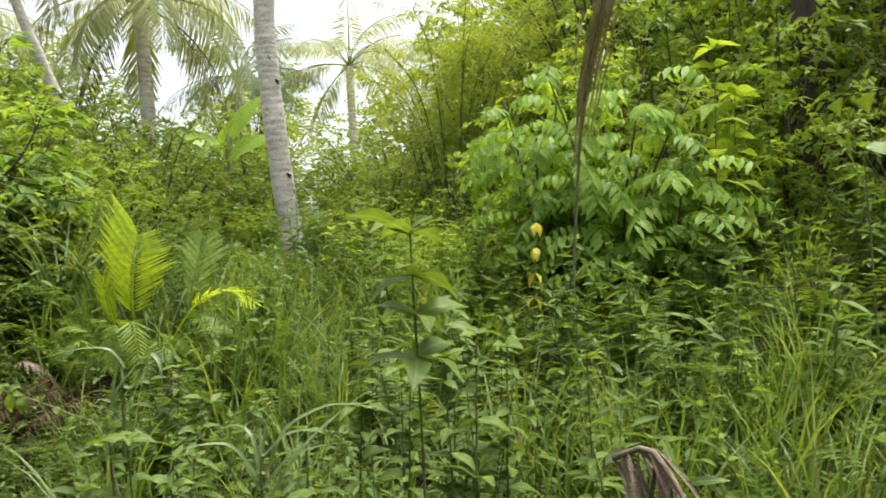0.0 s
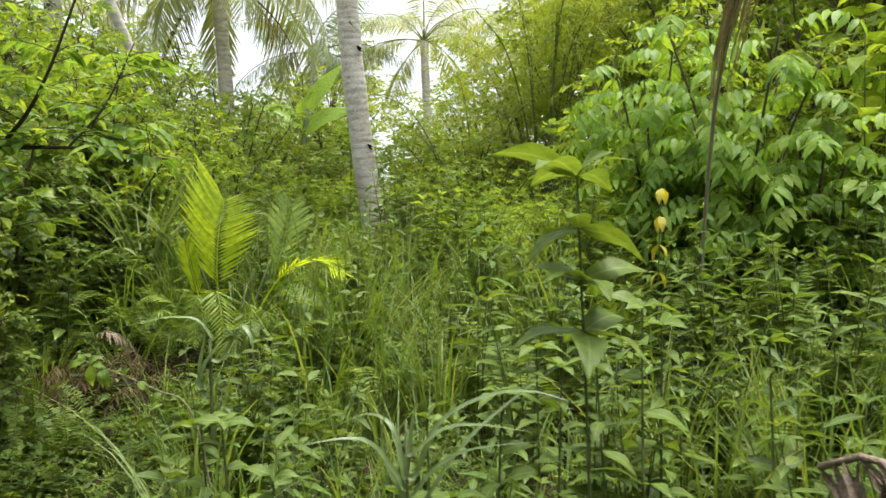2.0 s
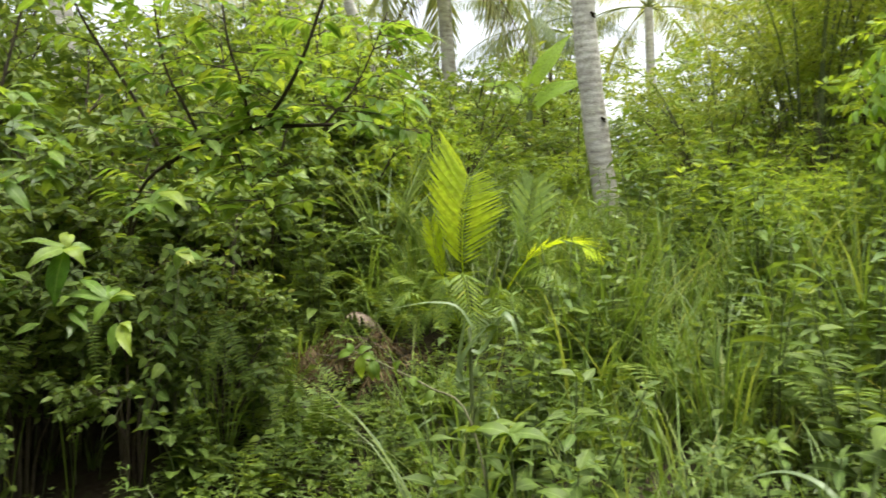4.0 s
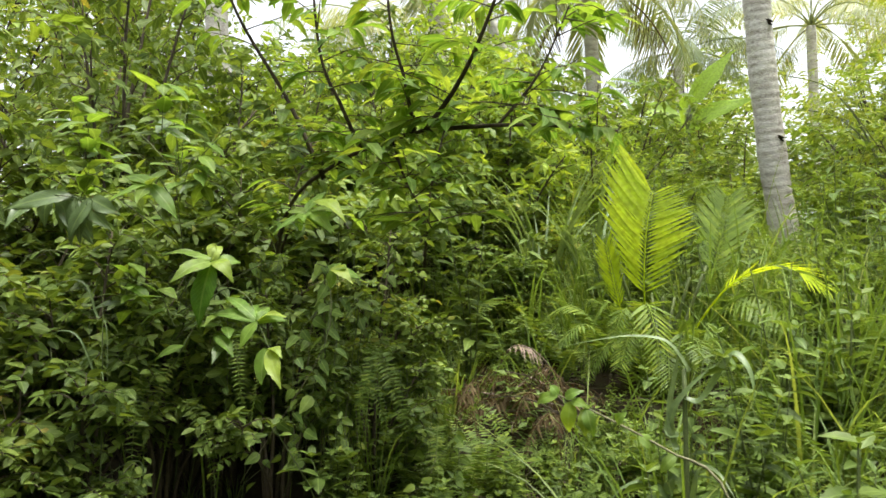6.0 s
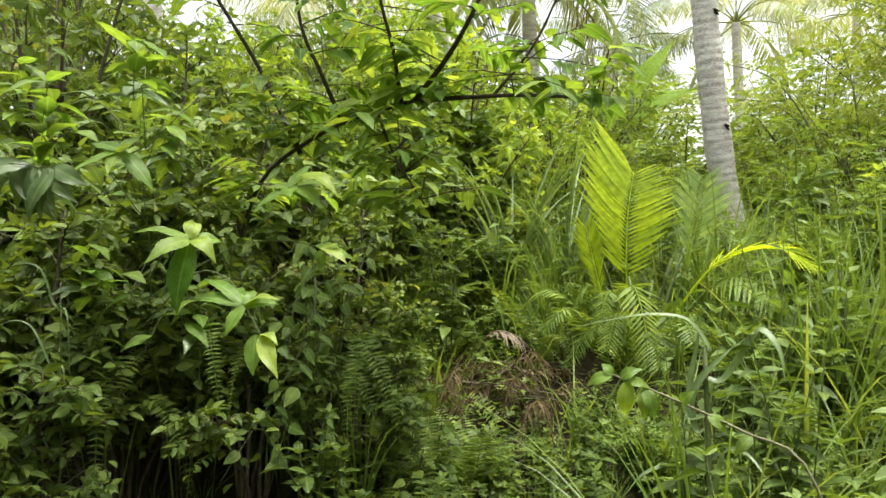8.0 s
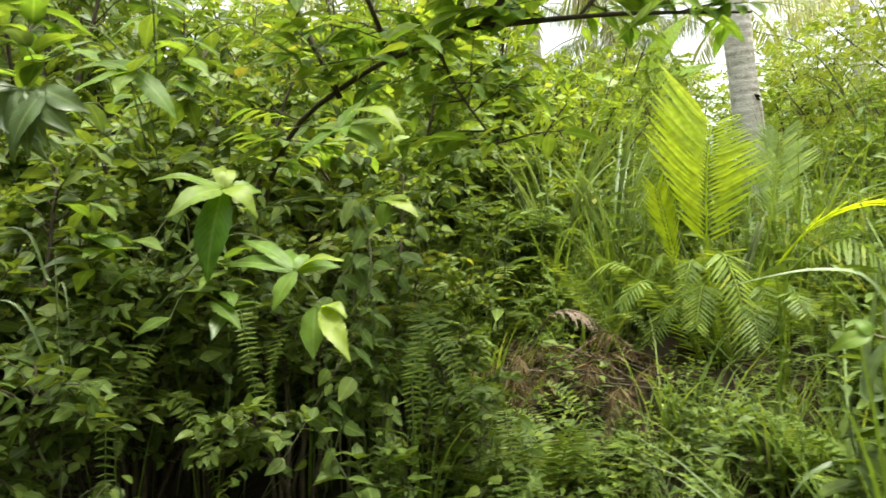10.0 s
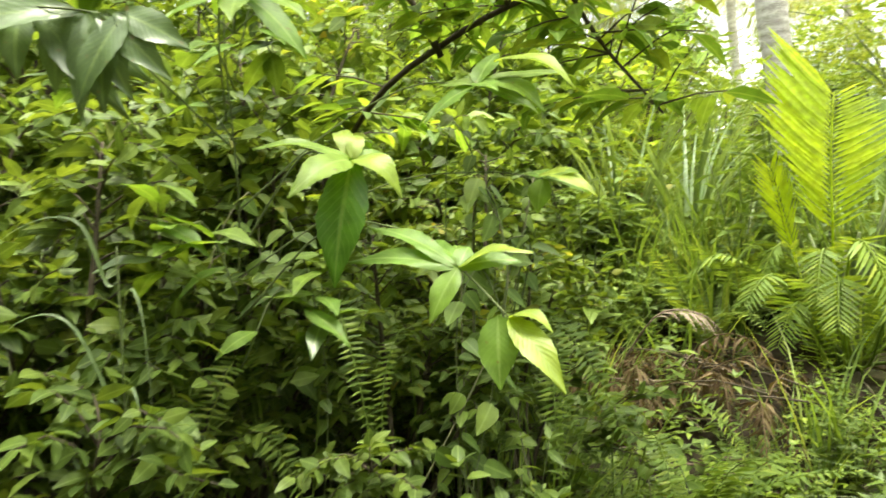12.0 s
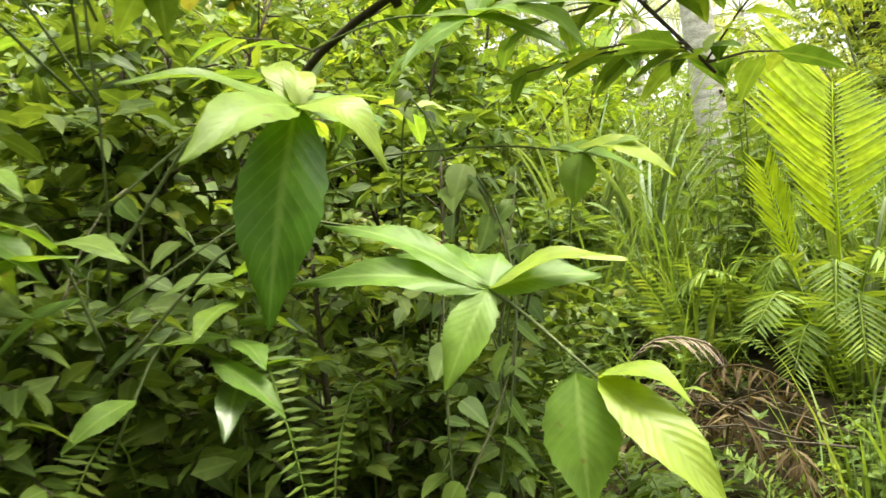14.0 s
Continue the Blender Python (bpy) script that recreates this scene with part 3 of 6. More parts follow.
coconut_palm([(-6.3, 13.0, 2.0), (-6.67, 12.3, 4.2), (-7.03, 11.55, 5.8), (-7.6, 10.8, 8.4), (-8.2, 10.2, 11)], 0.085, 0.08, "thin dark leaning palm stem above the bushes", 12, 2.6, 0.7, M_PALMD, 14)
coconut_palm([(-8.4, 12.6, 2.3), (-8.35, 12.3, 5.4), (-8.3, 12.06, 6.2), (-8.2, 11.8, 8.0)], 0.16, 0.13, "pale coconut palm standing among bushes", 15, 3.2, 0.85, M_PALM, 15, low=-1.4)
coconut_palm([(-8.2, 7.8, 1.9), (-8.138, 7.64, 2.65), (-8.061, 7.31, 3.88), (-8.0, 6.9, 8.5)], 0.17, 0.13, "pale coconut trunk glimpsed through dense leaves", 14, 3.3, 0.85, M_PALM, 16, low=-1.2)
coconut_palm([(-11.5, 15.5, 3.0), (-11.6, 15.3, 6.8)], 0.16, 0.12, "coconut palm with drooping fronds far behind", 15, 3.4, 0.9, M_PALM, 17, low=-1.4)
coconut_palm([(-0.8, 27, 3.2), (-0.9, 26.8, 9.0)], 0.16, 0.12, "far coconut palm above the bamboo", 14, 3.2, 0.85, M_PALM, 18, low=-1.2)


# ---- the young palm with its yellow-green frond ----
def young_palm():
    rng = np.random.default_rng(21)
    x, y = -2.12, 5.55
    z = float(ground_height(x, y))
    ob = thing("young_palm", (x, y, z), "young palm with bright yellow-green feathered fronds", "young palm")

    def add(points, leaflet, pairs, wid, label, material=M_YOUNG, hang=0.0, rake=0.75, first=0.3, lift=0.15, droop=0.12, across=None, sides=(-1, 1), tail=0.42):
        c = smooth(np.array(points, float) - (x, y, z), 17)
        return part("frond", pinnate(c, leaflet, pairs, wid, droop, first, lift, rake, MID, rng, (0.008, 0.002), 0.6, 0.035, hang, tail, across, sides), material, ob, label)

    level = (0.97, 0.26, 0)
    upright = [(-2.12, 5.55, z), (-2.15, 5.44, 0.85), (-2.155, 5.36, 1.17), (-2.15, 5.36, 1.47), (-2.13, 5.40, 1.70)]
    main = add(upright, 0.37, 28, 0.075, "upright glowing yellow-green frond", first=0.5, rake=0.55, lift=-0.05, droop=0.1, across=level, sides=(1,), tail=0.35)
    c = smooth(np.array(upright) - (x, y, z), 17)
    part("blade_half", pinnate(c, 0.39, 28, 0.085, 0.05, 0.5, -0.1, 1.05, MID, rng, (0.004, 0.001), 0.6, 0.03, 0.0, 1.0, level, (-1,)), M_YOUNG, main, "long leaflets still joined into a yellow point")
    add([(-2.14, 5.56, z), (-2.24, 5.44, 0.85), (-2.31, 5.38, 1.15), (-2.37, 5.36, 1.42)], 0.22, 16, 0.09, "half-folded narrow yellow-green frond", first=0.6, rake=1.8, across=level)
    add([(-2.10, 5.6, z), (-1.96, 5.75, 1.1), (-1.90, 5.86, 1.45), (-1.88, 5.95, 1.72)], 0.30, 24, 0.075, "pale green frond behind the upright one", M_HERB, 0.0, 0.95, 0.5, across=(0.9, 0.1, -0.2))
    add([(-2.08, 5.55, z), (-1.95, 5.5, 0.95), (-1.72, 5.42, 1.24), (-1.48, 5.36, 1.31), (-1.30, 5.3, 1.22)], 0.30, 26, 0.065, "arching yellowing side frond", M_YOUNG, 0.15, 1.2, 0.45)
    add([(-2.08, 5.55, z), (-1.9, 5.45, 0.95), (-1.66, 5.35, 1.17), (-1.45, 5.25, 1.1), (-1.36, 5.2, 0.98)], 0.26, 26, 0.07, "side frond with dull hanging leaflets", M_FERN, 0.9, 0.5, 0.4)
    add([(-2.10, 5.5, z), (-2.13, 5.3, 0.9), (-2.08, 5.18, 1.12), (-2.0, 5.1, 0.95), (-1.97, 5.06, 0.72)], 0.15, 24, 0.11, "low arching feathered frond in front", M_HERB, 0.3, 0.6, 0.35)
    for k in range(8):
        a = -2.9 + 0.36 * k + rng.normal(0, 0.12)
        r, h = rng.uniform(0.32, 0.5), rng.uniform(0.85, 1.15)
        add([(-2.11, 5.53, z), (-2.11 + 0.35 * r * np.cos(a), 5.5 + 0.35 * r * np.sin(a), 0.72 * h), (-2.11 + 0.75 * r * np.cos(a), 5.5 + 0.75 * r * np.sin(a), h), (-2.11 + 1.1 * r * np.cos(a), 5.5 + 1.1 * r * np.sin(a), 0.82 * h)],
            rng.uniform(0.12, 0.16), 30, 0.09, "low green feathered frond", (M_HERB, M_FERN)[k % 2], 0.25, 0.6, 0.35)
    add([(-2.12, 5.52, z), (-2.25, 5.3, 0.8), (-2.36, 5.1, 1.0), (-2.46, 4.98, 0.9)], 0.16, 24, 0.11, "low arching green frond", M_FERN, 0.3, 0.5, 0.3)
    add([(-2.15, 5.55, z), (-2.35, 5.45, 0.9), (-2.55, 5.35, 1.08), (-2.72, 5.3, 0.98)], 0.2, 24, 0.08, "low arching green frond", M_FERN, 0.3, 0.5, 0.3)
    add([(-2.05, 5.5, z), (-1.92, 5.3, 0.7), (-1.82, 5.1, 0.95), (-1.75, 4.95, 0.88)], 0.12, 26, 0.12, "low green feathered frond", M_FERN, 0.2, 0.6, 0.25)
    add([(-2.05, 5.5, z), (-1.85, 5.3, 0.6), (-1.75, 5.1, 0.62), (-1.72, 5.0, 0.42)], 0.16, 16, 0.09, "withered drooping lower frond", M_DEADLEAF, 0.8, 0.4, 0.35)
    strip = np.array([(-1.98, 5.4, 0.95), (-1.86, 5.12, 1.02), (-1.835, 5.06, 0.72), (-1.85, 5.08, 0.45), (-1.86, 5.15, 0.36)]) - (x, y, z)
    part("hanging_leaf", joined([strap(strip + rng.normal(0, 0.014, strip.shape), rng.uniform(0.022, 0.035), 0.4, 16, (1, 0.2, 0.1)) for _ in range(4)]), M_HERB, ob, "long limp yellow-green hanging leaf")
    for k in range(9):
        a = 0.72 * k
        out = rng.uniform(0.1, 0.28)
        c = smooth([(0.05 * np.cos(a), 0.05 * np.sin(a), -0.03), (0.4 * out * np.cos(a), 0.4 * out * np.sin(a), 0.28), (out * np.cos(a), out * np.sin(a), rng.uniform(0.45, 0.7))], 7)
        part("leaf_stalk", tube(c, [0.017, 0.007], 6), M_STEM, ob)


young_palm()


# ---- bamboo ----
def bamboo_clump(x, y, seed, culms, height, label):
    rng = np.random.default_rng(seed)
    z = float(ground_height(x, y))
    ob = thing("bamboo_clump", (x, y, z), label, "bamboo")
    for k in range(culms):
        a = rng.uniform(0, 2 * np.pi)
        r = rng.uniform(0.05, 0.35)
        out = rng.uniform(0.2, 1.25)
        h = height * rng.uniform(0.55, 1.0)
        c = smooth([(r * np.cos(a), r * np.sin(a), -0.1), ((r + 0.2 * out) * np.cos(a), (r + 0.2 * out) * np.sin(a), 0.5 * h),
                    ((r + 0.6 * out) * np.cos(a), (r + 0.6 * out) * np.sin(a), 0.85 * h), ((r + 1.15 * out) * np.cos(a), (r + 1.15 * out) * np.sin(a), 0.98 * h)], 22)
        rad = np.linspace(0.016, 0.004, 22) * (1 + 0.12 * (np.arange(22) % 3 == 0))
        culm = part("culm", tube(c, rad, 6), M_CULM, ob)
        P, D, L = [], [], []
        for j in range(34):
            u = rng.uniform(0.28, 1.0)
            xk = min(u * 21, 20.99)
            q = c[int(xk)] + (c[int(xk) + 1] - c[int(xk)]) * (xk % 1)
            b = rng.uniform(0, 2 * np.pi)
            d = np.array([np.cos(b), np.sin(b), rng.uniform(-0.2, 0.9)])
            for s in range(11):
                P.append(q + d * rng.uniform(0.05, 0.5))
                e = b + rng.normal(0, 0.8)
                D.append((np.cos(e), np.sin(e), rng.uniform(-0.6, 0.5)))
                L.append(rng.uniform(0.08, 0.17))
        L = np.array(L)
        up = np.tile([0, 0, 1.0], (len(L), 1)) + rng.normal(0, 0.3, (len(L), 3))
        part("foliage", leaves(np.array(P), np.array(D), up, L, L * 0.15, 0.35, 0.05, LOW, 0.6), M_BAMBOO, culm, "narrow light green bamboo leaves")
    for k in range(40):
        a = rng.uniform(0, 2 * np.pi)
        r = rng.uniform(0.0, 0.5)
        q = np.array([r * np.cos(a), r * np.sin(a), -0.05])
        e = q + np.array([rng.normal(0, 0.35), rng.normal(0, 0.35), rng.uniform(0.7, 1.5)])
        part("dry_shoot", tube(smooth([q, (q + e) / 2 + rng.normal(0, 0.05, 3), e], 5), [0.007, 0.003], 4), M_TWIG, ob)


bamboo_clump(-0.1, 9.7, 31, 22, 3.6, "feathery light green bamboo clump with dark dry base")
bamboo_clump(0.9, 11.2, 32, 16, 4.6, "taller bamboo clump behind the first one")
bamboo_clump(-0.95, 10.2, 33, 8, 2.6, "small bamboo clump beside the palm trunk")


# ---- bushes and trees ----
def bush_thing(name, geo, wood_mat, leaf_mat, label, category, group, place):
    ob = thing(name, (0, 0, 0), label, category, group)
    if name == "shrub":
        for wood, leafage in geo:
            part("foliage", leafage, leaf_mat, part("branch", wood, wood_mat, ob))
    else:
        high = max(g[0][0][:, 2].max() for g in geo)
        bole = tube(smooth([(0, 0, -0.2), (0.05, 0.02, 0.3 * high), (0, 0.05, 0.7 * high)], 14), [0.035 * high, 0.02 * high, 0.008 * high], 10)
        part("trunk", joined([bole] + [g[0] for g in geo]), wood_mat, ob)
        part("crown", joined([g[1] for g in geo]), leaf_mat, ob)
    ob.matrix_world = place
    return ob


def plant_out(master, spots):
    """Copies of a plant: x, y, turn, size and height factor of each."""
    for x, y, turn, size, tall in spots:
        copy_thing(master, set_down(x, y, 0, turn, size, 0, tall))


R = np.random.default_rng(5)
B1 = bush_thing("shrub", bush(R, 2.0, 1.0, 11, 17, 14, 0.085, 0.45), M_TWIG, M_BUSH, "dense dark green shrub with small oval leaves", "shrub", "dense shrubs", set_down(-4.5, 8.0))
B2 = bush_thing("shrub", bush(R, 1.9, 1.0, 11, 17, 14, 0.10, 0.36), M_TWIG, M_HERB, "dense mid green shrub with pointed leaves", "shrub", "dense shrubs", set_down(-3.6, 8.7, 0, 1))
B3 = bush_thing("shrub", bush(R, 2.0, 0.9, 10, 17, 14, 0.11, 0.40), M_TWIG, M_BRIGHT, "bright yellow-green shrub in open light", "shrub", "bright shrubs", set_down(0.8, 7.9, 0, 2))
B4 = bush_thing("shrub", bush(R, 1.9, 1.0, 12, 19, 15, 0.085, 0.52, MID, 0.3, 0.42), M_TWIG, M_BUSH, "thick leafy shrub beside the trodden line", "shrub", "near shrubs", set_down(-4.3, 4.5, 0, 0.5))
B5 = bush_thing("shrub", bush(R, 1.7, 0.9, 11, 18, 15, 0.095, 0.46, MID, 0.3, 0.45), M_TWIG, M_WEED, "thick mid green shrub overgrown with climbers", "shrub", "near shrubs", set_down(-3.9, 5.6, 0, 0.5))
B6 = bush_thing("shrub", bush(R, 1.45, 0.42, 8, 18, 15, 0.062, 0.55, MID, 0.35, 0.52, 0.3), M_TWIG, M_BUSH, "slender dark leafy shrub tangled with climbers", "shrub", "near shrubs", set_down(-3.75, 3.25, 0, 0.5))
plant_out(B6, [(0.1, 2.78, 0.3, .72, .78), (0.34, 2.95, 1.9, .7, .72), (0.62, 3.05, 3.1, .7, .75), (-0.12, 3.05, 4.4, .7, .8), (-3.65, 2.95, 1.5, .8, .9), (-3.72, 3.6, 2.6, .9, 1.0), (-3.25, 3.85, 3.7, .8, .9), (-3.05, 4.25, 4.8, .75, .85), (-3.95, 2.85, 5.9, 1.0, 1.0), (-3.3, 4.6, 0.7, .85, .95), (-3.85, 4.05, 1.8, 1.0, 1.1)])
T1 = bush_thing("broadleaf_tree", bush(R, 6.5, 2.2, 22, 17, 16, 0.17, 0.45, LOW, 0.3, 0.25, 0.95), M_BARK, M_HERB, "tall dark green broadleaf tree closing the view, unseen copies give shade", "tree", "background trees", set_down(3.8, 11.5))
T2 = bush_thing("broadleaf_tree", bush(R, 5.5, 1.9, 22, 17, 16, 0.14, 0.40, LOW, 0.3, 0.2, 0.85), M_BARK, M_HERB, "tall leafy tree with light green foliage", "tree", "background trees", set_down(1.9, 10.2))

plant_out(B1, [(-5.5, 4.4, .8, 1.15, 1.45), (-6.8, 5.3, 1.8, 1.2, 1.5), (-4.9, 2.2, 2.8, 1.1, 1.4), (-5.6, 9.0, 1, 1.15, 1.1), (-4.9, 6.6, 2, 1.0, 1.05), (-6.3, 7.0, 3, 1.1, 1.0), (-7.0, 9.6, 4, 1.3, 1.1), (-4.0, 10.4, 5, 1.0, .8), (4.2, 6.4, 3, 1.2, 1.1),
               (-6.0, 4.8, 0.3, 1.1, 1.1), (-7.6, 5.6, 1.2, 1.3, 1.1), (-5.2, 11.6, 2.3, 1.2, .9), (-3.2, 12.2, 4.4, 1.2, .6), (-8.8, 8.4, 3.3, 1.2, 1.0), (-7.8, 11.6, 2, 1.4, 1.1)])
plant_out(B2, [(3.3, 5.9, 4.3, .8, 1.0), (-1.0, 9.4, 0.5, .9, .8), (-0.75, 8.3, 1.5, .8, .75), (-4.2, 7.3, 2.5, .9, .95), (-3.7, 10.9, 3.5, 1.0, .5), (-1.4, 11.6, 4.5, 1.2, .75), (0.2, 8.5, 5.5, .75, .8), (3.7, 5.5, 0.7, .8, .8), (2.3, 8.2, 1.7, 1.2, 1.3),
               (-9.3, 10.2, 1.2, 1.4, 1.1), (-5.8, 13.5, 2.2, 1.4, 1.0), (-2.2, 13.8, 3.2, 1.3, .7), (-4.4, 14.5, 0.2, 1.4, .8), (4.6, 4.6, 4.1, .9, .7), (-6.6, 3.4, 2.9, 1.1, 1.1)])
plant_out(B3, [(3.5, 7.9, 0.4, 1.1, 1.4), (2.8, 6.9, 3.3, .9, 1.2), (3.9, 6.9, 1.1, 1.1, 1.35), (3.1, 8.2, 5.1, 1.2, 1.5), (-3.9, 6.8, .4, .9, 1.15), (-4.7, 7.5, 1.4, 1.0, 1.2), (-3.4, 7.6, 2.4, .8, .95), (-5.4, 8.3, 3.4, 1.1, 1.2), (-6.4, 6.1, 4.4, 1.0, 1.1), (-5.6, 6.1, 5.4, .9, 1.2), (1.5, 7.4, 1.1, 1.0, 1.15), (2.2, 6.7, 2.2, .8, 1.0), (-0.3, 7.2, 4.4, .6, .6), (0.45, 10.6, 5.5, 1.3, 1.3), (-4.6, 9.2, 1.6, .9, .9), (1.9, 9.0, 2.6, 1.2, 1.3)])
plant_out(B4, [(-4.7, 3.3, 1.5, 1.0, 1.0), (-5.2, 5.2, 2.5, 1.1, 1.15), (-3.95, 3.9, 3.5, .72, .9), (-3.7, 6.4, 4.2, .75, .8), (-5.6, 3.6, 5.2, 1.1, 1.2)])
plant_out(B5, [(-4.1, 2.55, 4.2, .7, .8), (-3.3, 5.9, 5.0, .6, .7), (-4.0, 6.9, 5.6, .9, 1.0), (-3.55, 4.75, 1.1, .6, .75), (-4.4, 5.9, 2.1, .9, .95), (-4.1, 2.9, 3.1, .7, .8), (-5.0, 4.2, 4.0, 1.0, 1.1)])
# Copies with y below 2 stand unseen, added to shade foreground and left shrubs.
plant_out(T1, [(-7.4, 0.4, 1.4, .8, .75), (-5.6, -3.0, 2.6, .9, .8), (2.6, -3.6, 0.6, .8, .8), (2.1, -0.7, 2.0, .9, .95), (4.4, 1.2, 3.0, .8, .85), (-1.6, -2.6, 4.0, .85, .9), (6.2, 9.6, 1, 1, 1), (5.2, 13.5, 2, 1.2, 1.1), (2.2, 14.5, 3, 1.1, 1), (8.4, 12, 4, 1.3, 1.1), (7.5, 7.0, 5, .9, .9), (0.2, 15.5, 2, 1.0, .85), (-12.5, 9.0, 1, 1, .8), (-10.5, 5.5, 3, .9, .75),
               (0.9, -1.5, 5.6, .85, .85), (2.05, 1.1, 0.4, .8, .95), (-5.1, 1.6, 1.2, .8, .8), (-2.5, -0.9, 3.9, .8, .85), (-5.0, 0.2, 2.1, .8, .85), (-3.8, -2.4, 5.0, .75, .75), (0.4, -4.6, 3.4, 1.0, .9), (5.0, -2.2, 1.8, 1.0, .9), (-8.0, -2.6, 0.8, 1.0, .85), (-3.9, -5.6, 2.2, 1.1, .9), (9.0, -8.5, 1, 1, .7), (-3.5, -13.5, 2, 1.1, .7), (3.5, -14.5, 4, 1.2, .7), (-13.5, -7.5, 5, 1.0, .7), (9.5, 1.0, 3, .9, .7)])
plant_out(T2, [(4.3, 8.0, 1, .8, .9), (3.2, 12.8, 2, 1, 1.1), (6.8, 11, 3, 1, 1.2), (1.4, 12.2, 4, .9, 1), (-10.5, 13, 5, 1.0, .75), (-9.5, 17.5, 2, 1.0, .7), (-14, 16, 1, 1.1, .8), (9.5, 16, 1, 1.3, 1.2), (5.6, 17, 2, 1.3, 1.2), (2.4, 18.5, 4, 1.2, 1.05),
               (-13.0, 20, 3, 1.3, .75), (-6, 19.5, 3, 1.2, .55), (-1.8, 19, 1, 1.1, .6), (-16, 12, 2, 1.1, .9), (-2.5, 30, 2, 1.6, .8), (-9, 31, 4, 1.8, .8), (-16, 28, 1, 1.8, .8), (4, 30, 5, 1.9, 1.1), (12, 24, 3, 1.8, 1.1)])


# ---- the shrub with feathered compound leaves ----
def feathered_shrub(x, y, seed, stems, height, leaf_len, label, material):
    rng = np.random.default_rng(seed)
    ob = thing("feathered_shrub", (x, y, float(ground_height(x, y))), label, "shrub", "feathered shrubs")
    for k in range(stems):
        a = 2 * np.pi * k / stems + rng.uniform(-0.4, 0.4)
        out = rng.uniform(0.1, 0.6)
        h = height * rng.uniform(0.65, 1.05)
        c = smooth([(0.03 * np.cos(a), 0.03 * np.sin(a), -0.05), (0.4 * out * np.cos(a), 0.4 * out * np.sin(a), 0.55 * h), (out * np.cos(a), out * np.sin(a), h)], 12)
        stem = part("stem", tube(c, [0.016, 0.006], 6), M_TWIG, ob)
        pieces = []
        for j in range(17):
            u = 0.25 + 0.75 * (j + rng.random()) / 17
            q = c[min(int(u * 11), 11)]
            b = a + 2.4 * j + rng.normal(0, 0.3)
            curve = arch(rng, rng.uniform(0.4, 0.65), b, rng.uniform(0.2, 0.9), rng.uniform(-1.0, -0.4), 8) + q
            pieces.append(pinnate(curve, leaf_len, 7, 0.36, 0.3, 0.25, 0.0, 0.4, MID, rng, (0.004, 0.0015), 0.8, 0.15, 0.6, 0.85))
        part("foliage", joined(pieces), material, stem, "drooping bright green compound leaves")


feathered_shrub(1.25, 6.3, 41, 8, 2.1, 0.155, "bright green shrub with drooping feathered leaves", M_FEATHER)
feathered_shrub(1.65, 6.1, 42, 5, 1.2, 0.15, "low bright green shrub with feathered leaves", M_FEATHER)
feathered_shrub(0.75, 6.8, 43, 6, 2.1, 0.15, "light green feathered shrub below the bamboo", M_FEATHER)


# ---- the dark tree with hanging climbers ----
def dark_tree():
    rng = np.random.default_rng(51)
    ob = thing("dark_tree", (3.25, 7.3, float(ground_height(3.25, 7.3))), "dark brown tree trunk hung with climbing vines", "tree")
    part("trunk", tube(smooth([(0, 0, -0.2), (0.02, -0.05, 1.0), (-0.05, -0.1, 2.0), (0.1, -0.2, 4.2)], 18), [0.26, 0.2, 0.17, 0.13], 14), M_BARK, ob)
    g = bush(rng, 2.6, 1.7, 14, 12, 12, 0.13, 0.42, LOW, 0.3, 0.2, 0.6)
    for wood, leafage in g:
        limb = part("limb", wood, M_BARK, ob)
        limb.location = (0.1, -0.2, 2.9)
        part("foliage", leafage, M_HERB, limb)
    for k in range(9):
        a = rng.uniform(0, 2 * np.pi)
        p = np.array([0.9 * np.cos(a), 0.9 * np.sin(a) - 0.4, 3.6])
        q = p + (rng.normal(0, 0.15), rng.normal(0, 0.15), -rng.uniform(1.2, 2.4))
        part("hanging_vine", tube(smooth([p, (p + q) / 2 + rng.normal(0, 0.08, 3), q], 8), [0.006, 0.004], 4), M_TWIG, ob)


dark_tree()


# ---- the dead palm frond that hangs down, with its vine ----
def hanging_dead_frond():
    rng = np.random.default_rng(61)
    ob = thing("hanging_dead_frond", (0.81, 5.38, 1.0), "brown withered palm frond hanging down on a pale vine", "dead frond")
    o = np.array([0.81, 5.38, 1.0])
    spine = smooth(np.array([(0.813, 5.377, 0.95), (0.82, 5.3, 1.5), (0.845, 5.05, 2.25), (0.87, 4.75, 2.6), (0.92, 4.4, 2.95), (1.0, 4.0, 3.6), (1.2, 3.8, 4.6)]) - o, 40)
    part("vine", tube(spine, [0.008, 0.012, 0.02, 0.022], 6), M_VINE, ob, "pale twisted vine")
    for k in range(70):
        top = int(rng.integers(20, 40))
        low = max(top - int(rng.integers(7, 18)), 11)
        n = top - low
        off = np.array([rng.normal(0, 0.04), rng.normal(0, 0.04), 0.0])
        fade = np.linspace(0.7, 1.0, n)[:, None]
        c = spine[low:top] + off * fade + rng.normal(0, 0.004, (n, 3))
        part("dry_leaflet", strap(c[::-1][::2], rng.uniform(0.009, 0.018), 0.5, 12, (rng.normal(0, 0.5), 1, 0.2)), M_DEAD, ob)


hanging_dead_frond()


